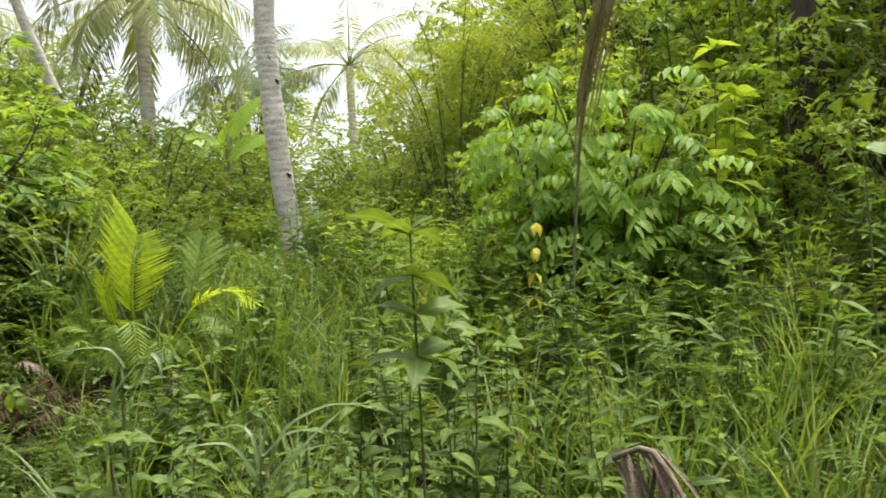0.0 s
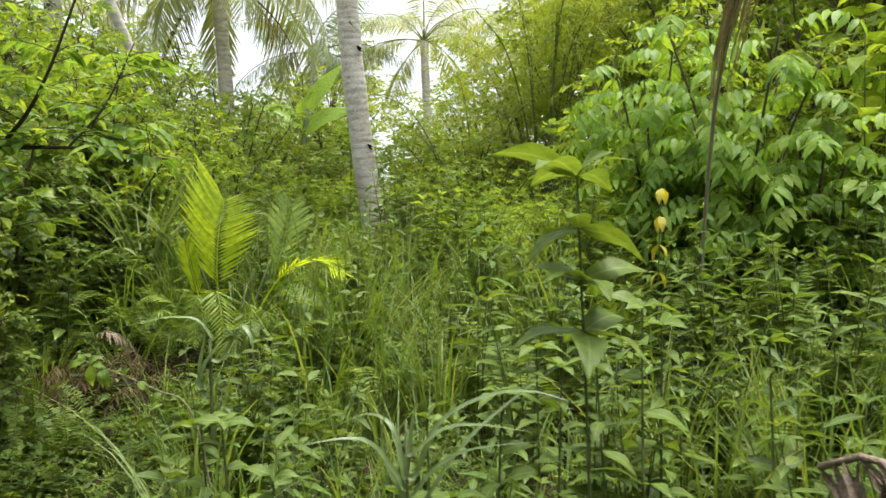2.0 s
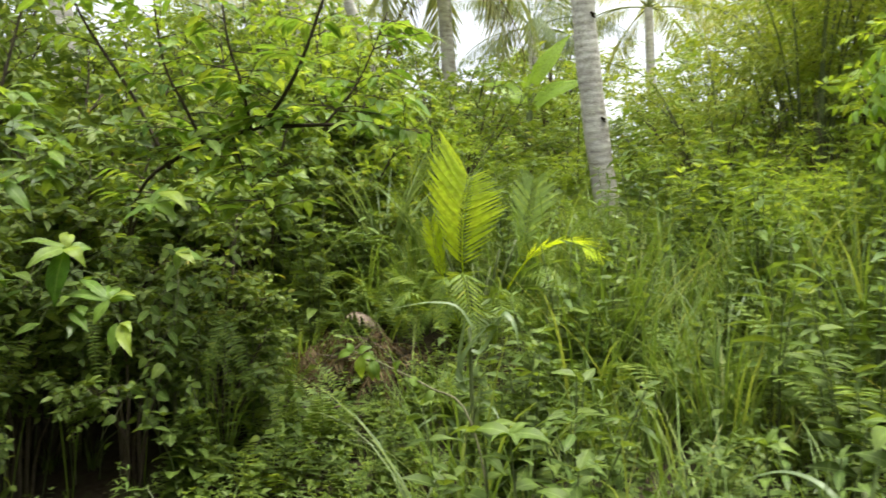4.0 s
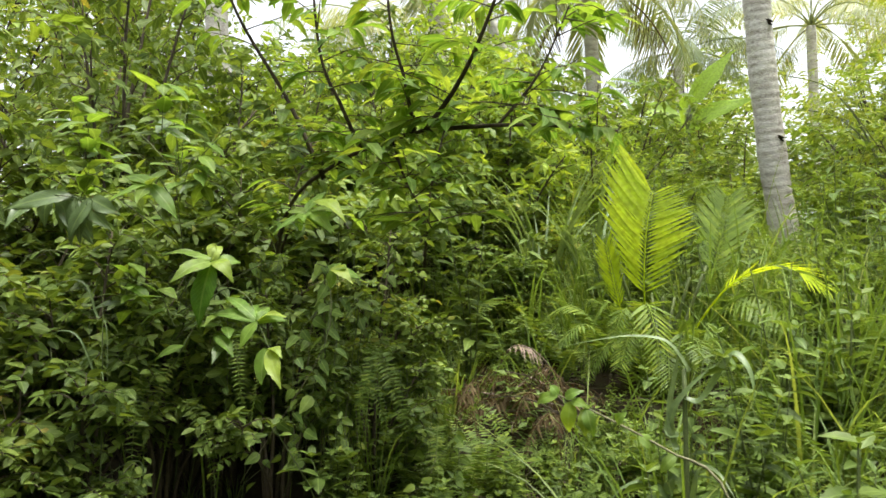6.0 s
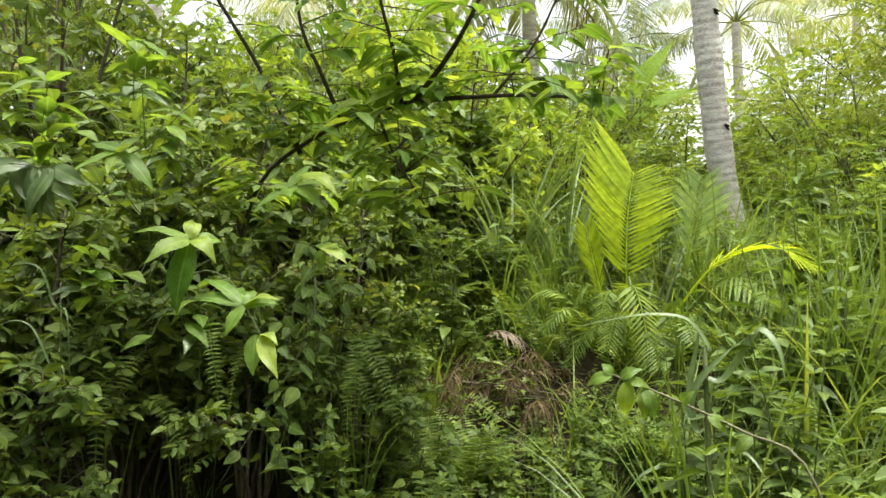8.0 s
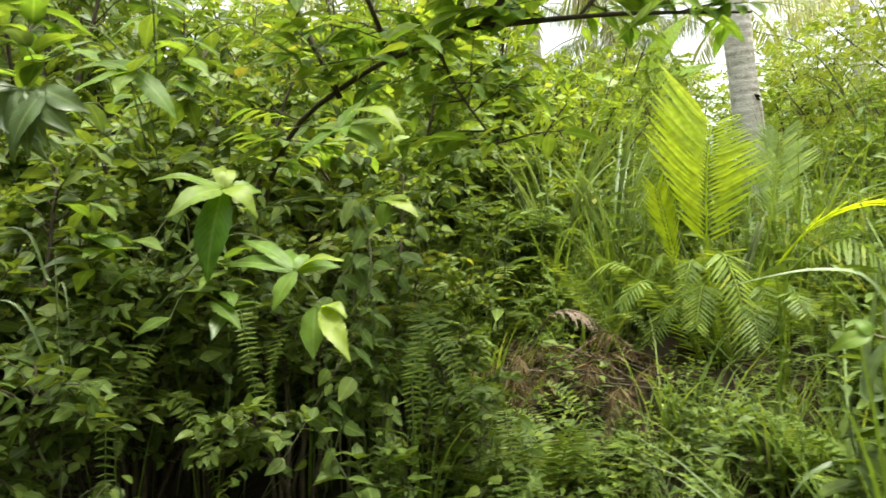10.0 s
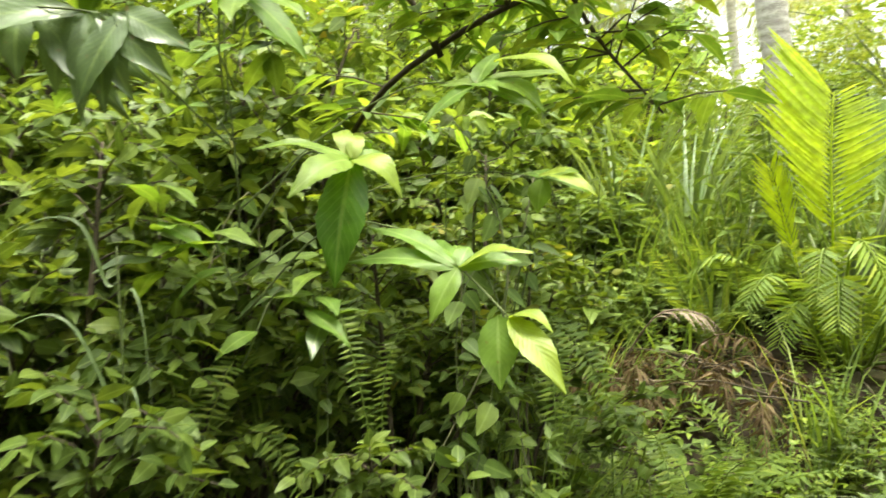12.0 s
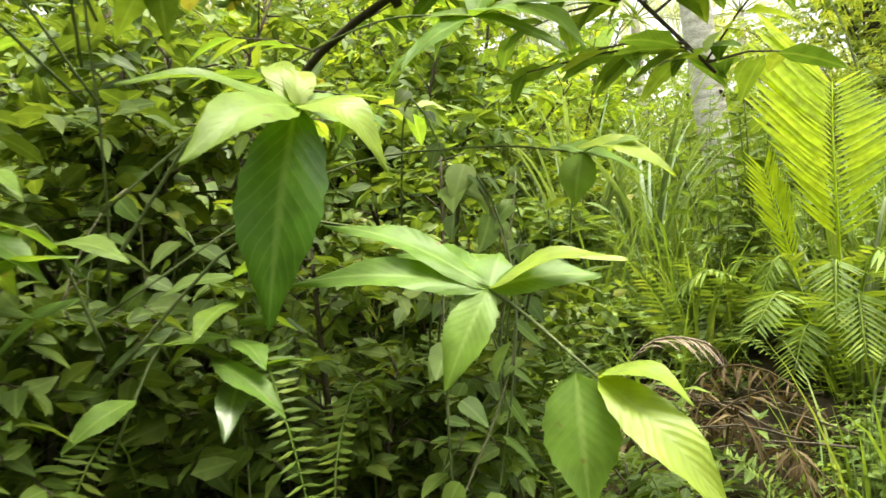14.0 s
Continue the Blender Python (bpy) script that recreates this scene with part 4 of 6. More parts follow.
# ---- the fallen dead frond and other litter ----
def fallen_frond(x, y, z, turn, label, seed, length=0.55, tilt=-0.3):
    rng = np.random.default_rng(seed)
    ob = thing("fallen_frond", (x, y, z), label, "dead frond", "fallen fronds")
    c = smooth([(0, 0, 0), (0.3 * length, 0.02, 0.05), (0.7 * length, 0, tilt * 0.5), (length, 0.03, tilt)], 10)
    part("stalk", tube(c, [0.012, 0.009, 0.005], 6), M_GREYDEAD, ob)
    for k in range(44):
        i = rng.integers(0, 8)
        q = c[i] + rng.normal(0, 0.012, 3)
        d = np.array([rng.uniform(0.05, 0.5), rng.normal(0, 0.16), rng.uniform(-0.9, -0.3)])
        m = leaves([q], [d], [(rng.normal(0, 0.5), rng.normal(0, 0.5), 1)], rng.uniform(0.2, 0.45), rng.uniform(0.010, 0.024), rng.uniform(0.1, 0.5), 0.3, (0.15, 0.4, 0.7, 0.9), 0.6)
        part("dry_leaflet", m, M_GREYDEAD, ob)
    ob.rotation_euler = (0, 0, turn)
    return ob


fallen_frond(0.66, 3.0, 0.74, -1.0, "grey-brown fallen palm frond lying over the weeds", 71)
fallen_frond(2.5, 5.2, float(ground_height(2.5, 5.2)) + 0.3, 2.5, "old fallen palm frond on the bank", 72)


# ---- the leafy shrub whose twigs reach over the trodden line ----
def big_leaf_shrub():
    o = np.array([-3.75, 3.70, float(ground_height(-3.75, 3.70))])
    ob = thing("big_leaf_shrub", o, "tall shrub with large toothed oval leaves on slender twigs", "shrub")

    def twig(points, r0=0.006, r1=0.0025):
        part("twig", tube(smooth(np.array(points) - o, 16), [0.6 * r0, 0.6 * r1], 6), M_STEM, ob)

    def leaf(base, tip, width, up=(0, 0, 1), material=M_BIG, sag=0.06, curl=0.05, label=""):
        part("leaf", wide_leaf(np.array(base) - o, np.array(tip) - o, up, width, sag, curl), material, ob, label)

    A, B, C, D, E, F, I = (np.array(p) for p in ((-2.993, 3.278, 1.263), (-2.804, 3.319, 1.061), (-2.694, 3.275, 0.975), (-3.049, 3.053, 1.511), (-2.885, 3.612, 1.456), (-3.264, 2.842, 1.465), (-2.745, 3.634, 1.244)))
    twig([o, o + (0.05, 0.0, 0.6), (-3.5, 3.55, 1.15), (-3.42, 3.42, 1.6), (-3.4, 3.42, 1.9)], 0.006)
    twig([(-3.42, 3.45, 1.1), (-3.25, 3.45, 1.3), (-3.12, 3.38, 1.3), A], 0.0045)
    twig([(-3.42, 3.45, 0.95), (-3.2, 3.48, 1.15), (-2.98, 3.42, 1.14), B, C], 0.0045)
    twig([(-3.40, 3.40, 1.4), (-3.28, 3.25, 1.52), (-3.15, 3.12, 1.56), D], 0.004)
    twig([(-3.40, 3.40, 1.35), (-3.42, 3.15, 1.5), (-3.38, 2.96, 1.54), F], 0.004)
    twig([(-3.42, 3.45, 1.2), (-3.25, 3.6, 1.4), (-3.05, 3.63, 1.48), E], 0.004)
    twig([(-3.42, 3.45, 1.05), (-3.15, 3.62, 1.25), (-2.9, 3.64, 1.27), I], 0.0035)
    toward = np.array([0.35, -0.7, 0.6])
    leaf(A, (-3.131, 3.169, 1.292), 0.042, (0.1, -0.5, 0.9), M_PALE, 0.08, 0.06)
    leaf(A, (-3.029, 3.129, 1.178), 0.058, (0.5, 0.2, 0.8), M_BIG, 0.16, -0.06)
    leaf(A + (0.005, -0.01, 0), (-3.009, 3.227, 1.031), 0.088, (0.35, -0.9, 0.2), M_DEEP, 0.05, 0.05, "glossy dark green hanging leaf")
    leaf(A, (-2.886, 3.274, 1.205), 0.055, (0.1, -0.5, 0.9), M_LIME, 0.2, 0.2)
    leaf(A, (-3.055, 3.315, 1.345), 0.034, toward, M_LIME, 0.12, 0.25)
    leaf(A, (-3.02, 3.33, 1.335), 0.034, (0.6, -0.6, 0.3), M_LIME, 0.15, 0.3)
    leaf(A, (-2.945, 3.36, 1.262), 0.05, toward, M_PALE)
    leaf(B, (-2.991, 3.326, 1.149), 0.042, (0.2, -0.5, 0.9), M_BIG)
    leaf(B, (-3.01, 3.274, 1.083), 0.040, (0.1, -0.7, 0.7), M_BIG)
    leaf(B, (-2.667, 3.313, 1.092), 0.036, (0, -0.4, 0.9), M_LIME, 0.1, 0.08)
    leaf(B, (-2.693, 3.341, 1.072), 0.045, (0, -0.7, 0.7), M_BIG)
    leaf(B, (-2.841, 3.27, 0.966), 0.045, (0.2, -0.8, 0.5), M_PALE)
    leaf(B, (-2.938, 3.398, 1.113), 0.05, toward, M_BIG)
    leaf(B, (-2.85, 3.409, 1.108), 0.045, toward, M_PALE)
    leaf(B, (-2.80, 3.36, 1.10), 0.035, toward, M_PALE)
    leaf(C + (-0.02, 0, 0.005), (-2.705, 3.252, 0.860), 0.066, (0.1, -1.0, 0.1), M_BIG, 0.03, 0.02, "spotted green hanging leaf")
    leaf(C, (-2.585, 3.221, 0.868), 0.05, (0.5, -0.8, 0.4), M_LIME, 0.10, 0.05, "yellow-green hanging leaf")
    leaf(C, (-2.612, 3.250, 0.962), 0.034, (0.1, -0.3, 1), M_LIME, 0.2, 0.1, "yellowing folded leaf")
    for q, tips in ((D, [(-2.951, 3.091, 1.40), (-3.12, 2.939, 1.444), (-3.009, 2.976, 1.441), (-3.186, 3.051, 1.551), (-3.076, 3.139, 1.58), (-2.96, 3.02, 1.53)]),
                    (E, [(-2.971, 3.527, 1.373), (-2.748, 3.633, 1.387), (-2.686, 3.692, 1.475), (-2.865, 3.709, 1.554), (-2.80, 3.52, 1.42), (-2.99, 3.62, 1.47)]),
                    (I, [(-2.66, 3.691, 1.212), (-2.76, 3.628, 1.17), (-2.66, 3.60, 1.25), (-2.80, 3.70, 1.27)])):
        for k, t in enumerate(tips):
            leaf(q, t, 0.052, (0.1, -0.5, 0.9), (M_BIG, M_PALE, M_WEED)[k % 3])
    leaf((-2.84, 3.61, 1.50), (-2.651, 3.58, 1.432), 0.06, (0.1, -0.4, 0.9), M_LIME, 0.14, 0.1)
    leaf((-2.85, 3.61, 1.46), (-2.718, 3.58, 1.385), 0.058, (0.1, -0.5, 0.9), M_PALE, 0.12, 0.1)
    leaf((-2.887, 3.61, 1.445), (-3.02, 3.58, 1.38), 0.055, (0.1, -0.5, 0.9), M_BIG, 0.08, 0.08)
    leaf((-2.75, 3.62, 1.25), (-2.62, 3.59, 1.205), 0.05, (0.1, -0.5, 0.9), M_LIME, 0.12, 0.1)
    for k, t in enumerate([(-3.319, 2.718, 1.357), (-3.293, 2.831, 1.36), (-3.172, 2.928, 1.306), (-3.174, 2.982, 1.371), (-3.266, 2.873, 1.34), (-3.359, 2.727, 1.415), (-3.22, 2.88, 1.30)]):
        leaf(F + np.array([0.02 * (k - 3), 0.01 * k, 0.0]), t, 0.052, (0.4, -0.8, 0.3), M_DROOP, 0.05, 0.1, "dull dark drooping leaf")
    q = F + np.array([0.07, 0.04, -0.01])
    twig([F - (0.02, 0.01, 0), q, q + (0.06, 0.035, -0.02)], 0.003)
    for k, d in enumerate([(0.05, 0.03, -0.13), (0.10, 0.06, -0.10), (0.02, 0.0, -0.15), (0.12, 0.08, -0.05), (0.0, -0.03, -0.14)]):
        leaf(q + np.array([0.012 * k, 0.007 * k, 0]), q + np.array(d), 0.05, (0.4, -0.8, 0.3), M_DROOP, 0.05, 0.1, "dull dark drooping leaf")
    rng = np.random.default_rng(81)
    heads = [(-3.25, 2.95, 1.72), (-3.06, 3.10, 1.86), (-3.5, 3.1, 1.6), (-3.35, 3.5, 1.75), (-3.1, 3.7, 1.9), (-3.6, 3.6, 2.05), (-3.8, 3.2, 1.9), (-3.45, 3.25, 1.25), (-3.3, 3.6, 1.1)]
    for h in heads:
        h = np.array(h)
        s = np.array([-3.39, 3.42, min(h[2] - 0.25, 1.6)])
        twig([s, s * 0.5 + h * 0.5 + (0, 0, 0.05), h - (0, 0, 0.18), h], 0.004)
        along = smooth([s, s * 0.5 + h * 0.5 + (0, 0, 0.05), h - (0, 0, 0.18), h], 9)
        for j in range(1, 9):
            a = 2.6 * j + h[0] * 7
            d = np.array([np.cos(a), np.sin(a), rng.uniform(-0.7, 0.1)]) * rng.uniform(0.10, 0.14)
            leaf(along[j], along[j] + d, 0.05, (0.2, -0.3, 0.9), (M_DROOP, M_BIG, M_WEED)[j % 3])
        for j in range(10):
            a = 2.4 * j
            d = np.array([np.cos(a), np.sin(a), rng.uniform(-0.6, 0.4)]) * rng.uniform(0.10, 0.15)
            leaf(h - (0, 0, 0.02 * j), h - (0, 0, 0.02 * j) + d, 0.05, (0, 0, 1), (M_BIG, M_WEED, M_BIG)[j % 3])


big_leaf_shrub()


# ---- the small tree with a dark arching branch ----
def arching_tree():
    rng = np.random.default_rng(91)
    o = np.array([-4.2, 4.65, float(ground_height(-4.2, 4.65))])
    ob = thing("arching_tree", o, "small tree with a dark branch arching over the gully", "tree")
    limbs = [([o, (-4.05, 4.55, 0.9), (-3.75, 4.3, 1.35), (-3.42, 4.08, 1.58), (-3.109, 3.994, 1.70), (-2.892, 4.017, 1.781), (-2.643, 4.054, 1.834)], 0.011, 0.008),
             ([(-2.643, 4.054, 1.834), (-2.248, 4.157, 1.838), (-1.852, 4.162, 1.779)], 0.011, 0.004),
             ([(-2.643, 4.054, 1.834), (-2.459, 4.002, 1.989), (-2.283, 3.913, 2.168), (-2.1, 3.85, 2.5)], 0.012, 0.005),
             ([(-2.70, 4.05, 1.83), (-2.692, 3.961, 2.031), (-2.702, 3.875, 2.228), (-2.7, 3.8, 2.6)], 0.009, 0.004),
             ([(-2.95, 4.01, 1.76), (-2.979, 3.902, 1.939), (-3.011, 3.798, 2.143), (-3.0, 3.7, 2.6)], 0.010, 0.004),
             ([(-3.15, 3.99, 1.65), (-3.3, 3.9, 2.0), (-3.45, 3.7, 2.4), (-3.5, 3.6, 2.8)], 0.011, 0.004),
             ([(-2.80, 4.03, 1.8), (-2.7, 4.0, 1.62), (-2.55, 3.98, 1.42)], 0.007, 0.003),
             ([(-2.35, 4.14, 1.84), (-2.2, 4.2, 2.05), (-2.05, 4.2, 2.35)], 0.007, 0.003)]
    for k, (pts, r0, r1) in enumerate(limbs):
        c = smooth(np.array(pts, float) - o, 20)
        limb = part("branch", tube(c, [r0, r1], 8), M_BARK, ob)
        P, D, L = [], [], []
        start = 0.15 if k == 0 else 0.12
        for j in range(48 if k == 0 else 13 if k in (1, 2) else 20):
            u = rng.uniform(start, 1.0)
            q = c[int(u * 19)]
            b = rng.uniform(0, 2 * np.pi)
            d = unit(np.array([np.cos(b), np.sin(b), rng.uniform(-0.3, 0.7)]))
            ln = rng.uniform(0.1, 0.3)
            part("twig", tube(np.array([q, q + d * ln * 0.5 + (0, 0, 0.01), q + d * ln]), [0.003, 0.0015], 4), M_TWIG, limb)
            for f in np.linspace(0.25, 1.0, 6):
                P.append(q + d * ln * f)
                e = b + rng.choice([-1, 1]) * rng.uniform(0.4, 1.2)
                D.append((np.cos(e), np.sin(e), rng.uniform(-0.5, 0.3)))
                L.append(rng.uniform(0.075, 0.135))
        L = np.array(L)
        up = np.tile([0, 0, 1.0], (len(L), 1)) + rng.normal(0, 0.25, (len(L), 3))
        part("foliage", leaves(np.array(P), np.array(D), up, L, L * 0.4, 0.3, 0.12, MID, 0.8), M_BIG, limb, "pointed mid green leaves")


arching_tree()


# ---- the tall weed in the middle of the clearing ----
def tall_weed(x, y, height, seed, label, leaf_len=0.16, leaf_mat=M_WEED, low=0.35):
    rng = np.random.default_rng(seed)
    o = np.array([x, y, float(ground_height(x, y))])
    ob = thing("tall_weed", o, label, "weed", "tall weeds")
    c = smooth([(0, 0, -0.03), (0.01, 0, 0.5 * height), (rng.normal(0, 0.03), rng.normal(0, 0.03), height)], 16)
    part("stem", tube(c, [0.007, 0.003], 6), M_STEM, ob, "dark upright stem")
    turn = rng.uniform(0, 3)
    for k in range(15):
        u = low + (1 - low) * (k + 0.5) / 15
        q = c[min(int(u * 15), 15)]
        turn += 2.4
        ln = leaf_len * (0.75 + 0.45 * np.sin(np.pi * u)) * rng.uniform(0.85, 1.15)
        d = np.array([np.cos(turn), np.sin(turn), rng.uniform(-0.55, 0.25)])
        part("leaf", wide_leaf(q, q + d * ln, (rng.normal(0, 0.4), rng.normal(0, 0.4), 1), ln * 0.42, 0.08, 0.12), leaf_mat, ob)
    for k in range(6):
        a = 1.05 * k
        ln = leaf_len * rng.uniform(0.6, 1.1)
        part("leaf", wide_leaf(c[-1], c[-1] + np.array([np.cos(a), np.sin(a), rng.uniform(-0.2, 0.5)]) * ln, (rng.normal(0, 0.4), rng.normal(0, 0.4), 1), ln * 0.42, 0.08, 0.15), leaf_mat, ob)


tall_weed(0.03, 2.72, 1.86, 101, "tall weed with toothed green leaves in whorls", 0.19, M_WEED, 0.8)
tall_weed(0.18, 2.95, 1.45, 102, "tall toothed-leaf weed beside the tallest one", 0.12)
tall_weed(-0.22, 2.95, 1.25, 103, "toothed-leaf weed among grass", 0.11)
tall_weed(0.3, 3.45, 1.2, 104, "toothed-leaf weed among grass", 0.11)
tall_weed(-0.1, 3.3, 1.2, 105, "toothed-leaf weed among grass", 0.11)
for k, (x, y, h) in enumerate(((-0.3, 2.75, 1.05), (-0.05, 2.95, 1.3), (-0.42, 3.1, 1.1), (0.62, 3.3, 1.2), (0.1, 3.15, 1.3))):
    tall_weed(x, y, h, 190 + k, "leafy toothed weed in the thicket", 0.095)
for k, (x, y, h) in enumerate(((-1.0, 3.0, 1.05), (-0.82, 2.95, 0.95), (-1.12, 3.1, 1.0))):
    tall_weed(x, y, h, 210 + k, "light green leafy weed beside the trodden line", 0.10, M_WEED)
tall_weed(1.95, 6.0, 2.1, 106, "tall light green broad-leaved shrub on the bank", 0.26, M_BRIGHT)
tall_weed(2.15, 6.2, 1.7, 107, "light green broad-leaved shrub on the bank", 0.24, M_BRIGHT)


# ---- coarse grass with long pale arching blades ----
def coarse_tuft(x, y, z, seed, count, length, label, width=0.012, turn=None, lean=0.6, bend=(1.2, 2.1)):
    rng = np.random.default_rng(seed)
    ob = thing("coarse_grass", (x, y, z), label, "grass tuft", "coarse grass tufts")
    for k in range(count):
        a = rng.uniform(0, 2 * np.pi) if turn is None else turn + rng.normal(0, 0.5)
        g = ribbons([(0.03 * np.cos(a), 0.03 * np.sin(a), 0)], [(lean * np.cos(a), lean * np.sin(a), 1.0)], np.array([length * rng.uniform(0.7, 1.1)]),
                    np.array([width * rng.uniform(0.8, 1.2)]), np.array([rng.uniform(*bend)]), 12)
        part("blade", g, M_REED, ob)


def reed(x, y, top, blades, label, width=0.016, stalk=0.005):
    """A grass stalk standing on the ground with long blades that leave it at several heights."""
    o = np.array([x, y, float(ground_height(x, y))])
    ob = thing("reed_grass", o, label, "reed grass", "coarse grass tufts")
    c = smooth([(0, 0, -0.03), (0.012, 0.01, 0.5 * (top - o[2])), (0, 0, top - o[2])], 10)
    part("stalk", tube(c, [stalk, 0.6 * stalk], 6), M_STEM, ob)
    for pts, w in blades:
        start = np.array([x, y, pts[0][2]])
        part("blade", strap(np.vstack([start, pts]) - o, width * w, 0.35, 18, (0.1, -0.5, 0.85)), M_REED, ob)
    return ob


reed(-0.318, 2.2, 1.0, [([(-0.30, 2.2, 0.90), (-0.26, 2.2, 0.995), (-0.173, 2.19, 1.05), (-0.09, 2.18, 1.062), (-0.014, 2.17, 1.045)], 1.0),
                        ([(-0.305, 2.2, 0.94), (-0.25, 2.18, 0.99), (-0.183, 2.17, 1.003), (-0.085, 2.15, 0.997)], 0.9),
                        ([(-0.31, 2.2, 0.86), (-0.26, 2.2, 0.92), (-0.192, 2.19, 0.956), (-0.07, 2.17, 0.978)], 0.9),
                        ([(-0.32, 2.2, 0.88), (-0.37, 2.17, 0.96), (-0.42, 2.15, 0.975), (-0.50, 2.12, 0.965)], 1.0),
                        ([(-0.32, 2.2, 0.9), (-0.345, 2.22, 0.98), (-0.40, 2.25, 1.0), (-0.47, 2.27, 0.97)], 0.9),
                        ([(-0.316, 2.2, 0.9), (-0.31, 2.21, 0.98), (-0.30, 2.22, 1.05)], 0.8),
                        ([(-0.316, 2.2, 0.85), (-0.36, 2.2, 0.94), (-0.355, 2.2, 1.037)], 0.8),
                        ([(-0.316, 2.2, 0.8), (-0.22, 2.22, 0.95), (-0.12, 2.25, 1.04), (-0.034, 2.28, 1.10)], 0.8),
                        ([(-0.318, 2.2, 0.7), (-0.22, 2.12, 0.82), (-0.1, 2.08, 0.80), (-0.02, 2.05, 0.74)], 1.0),
                        ([(-0.318, 2.2, 0.6), (-0.42, 2.14, 0.75), (-0.55, 2.1, 0.76), (-0.65, 2.08, 0.68)], 1.0)], "coarse reed grass with long pale arching blades", 0.011)
reed(-1.555, 4.0, 0.95, [([(-1.58, 4.0, 0.70), (-1.60, 4.0, 0.82), (-1.58, 4.0, 0.95), (-1.562, 4.0, 1.08)], 1.0),
                         ([(-1.60, 4.0, 0.74), (-1.58, 3.99, 0.83), (-1.51, 3.98, 0.92), (-1.42, 3.97, 1.0)], 1.5),
                         ([(-1.50, 4.0, 0.86), (-1.42, 3.98, 0.99), (-1.386, 3.97, 1.015), (-1.34, 3.95, 0.96), (-1.325, 3.94, 0.87)], 1.5),
                         ([(-1.54, 4.0, 0.95), (-1.60, 3.98, 1.035), (-1.70, 3.96, 1.05), (-1.80, 3.93, 1.035), (-1.96, 3.9, 0.995)], 0.7),
                         ([(-1.53, 4.0, 0.5), (-1.49, 3.95, 0.65), (-1.42, 3.9, 0.66), (-1.36, 3.86, 0.6)], 1.0),
                         ([(-1.56, 4.0, 0.45), (-1.63, 3.96, 0.58), (-1.72, 3.92, 0.56), (-1.78, 3.9, 0.48)], 1.0)], "tall reed grass with one sharply folded pale blade", 0.02, 0.012)
coarse_tuft(-1.0, 2.75, 0.4, 112, 8, 0.52, "coarse grass tuft with pale bent blades", 0.008)
coarse_tuft(1.45, 4.0, 0.35, 114, 9, 0.6, "coarse grass tuft among ferns")
reed(-3.47, 3.16, 1.12, [([(-3.49, 3.15, 1.05), (-3.53, 3.12, 1.17), (-3.64, 3.07, 1.16), (-3.8, 3.0, 1.02)], 1.0), ([(-3.48, 3.15, 0.82), (-3.54, 3.11, 0.97), (-3.62, 3.06, 0.98), (-3.74, 3.0, 0.86)], 0.9),
                         ([(-3.45, 3.15, 0.9), (-3.40, 3.12, 1.03), (-3.34, 3.10, 1.0), (-3.29, 3.08, 0.8)], 0.9), ([(-3.45, 3.15, 0.65), (-3.40, 3.12, 0.84), (-3.35, 3.10, 0.82), (-3.32, 3.08, 0.64)], 0.8),
                         ([(-3.48, 3.15, 0.55), (-3.56, 3.10, 0.74), (-3.65, 3.04, 0.72), (-3.72, 3.0, 0.56)], 0.9)], "coarse grass blades in the shade of the shrubs", 0.008, 0.003)
coarse_tuft(-3.15, 6.2, 0.98, 116, 26, 1.35, "tall coarse grass clump on the slope", 0.024, None, 0.25, (0.5, 1.7))
coarse_tuft(-2.82, 6.3, 1.0, 117, 26, 1.3, "tall coarse grass clump on the slope", 0.024, None, 0.25, (0.5, 1.7))
coarse_tuft(-3.5, 5.7, 0.95, 118, 14, 0.8, "tall coarse grass clump on the slope", 0.018)


# ---- the trailing vine with curled leaves ----
def trailing_vine():
    o = np.array([-1.1, 3.22, float(ground_height(-1.1, 3.22))])
    ob = thing("trailing_vine", o, "pale trailing vine with curled yellowing leaves", "vine")
    c = smooth(np.array([o, (-1.16, 3.2, 0.5), (-1.234, 3.19, 0.80), (-1.351, 3.19, 0.862), (-1.454, 3.19, 0.902), (-1.55, 3.19, 0.935), (-1.617, 3.19, 0.955)]) - o, 24)
    part("stem", tube(c, [0.0035, 0.002], 6), M_VINE, ob)
    for i, d, w, m in [(23, (-0.075, -0.01, -0.03), 0.032, M_PALE), (23, (-0.03, 0.0, 0.03), 0.024, M_BIG), (22, (0.055, 0.0, 0.03), 0.03, M_PALE), (21, (0.06, -0.01, -0.01), 0.026, M_PALE), (21, (-0.01, 0.0, -0.10), 0.045, M_BRIGHT),
                       (19, (0.0, -0.01, -0.085), 0.036, M_HERB), (19, (0.03, -0.01, -0.08), 0.036, M_PALE), (16, (0.03, -0.02, 0.035), 0.03, M_PALE), (14, (0.05, 0, -0.04), 0.03, M_BIG), (11, (-0.04, -0.02, -0.05), 0.03, M_WEED)]:
        part("leaf", wide_leaf(c[i], c[i] + 0.78 * np.array(d), (0.2, -0.8, 0.5), 0.78 * w, 0.14, 0.2), m, ob)


trailing_vine()


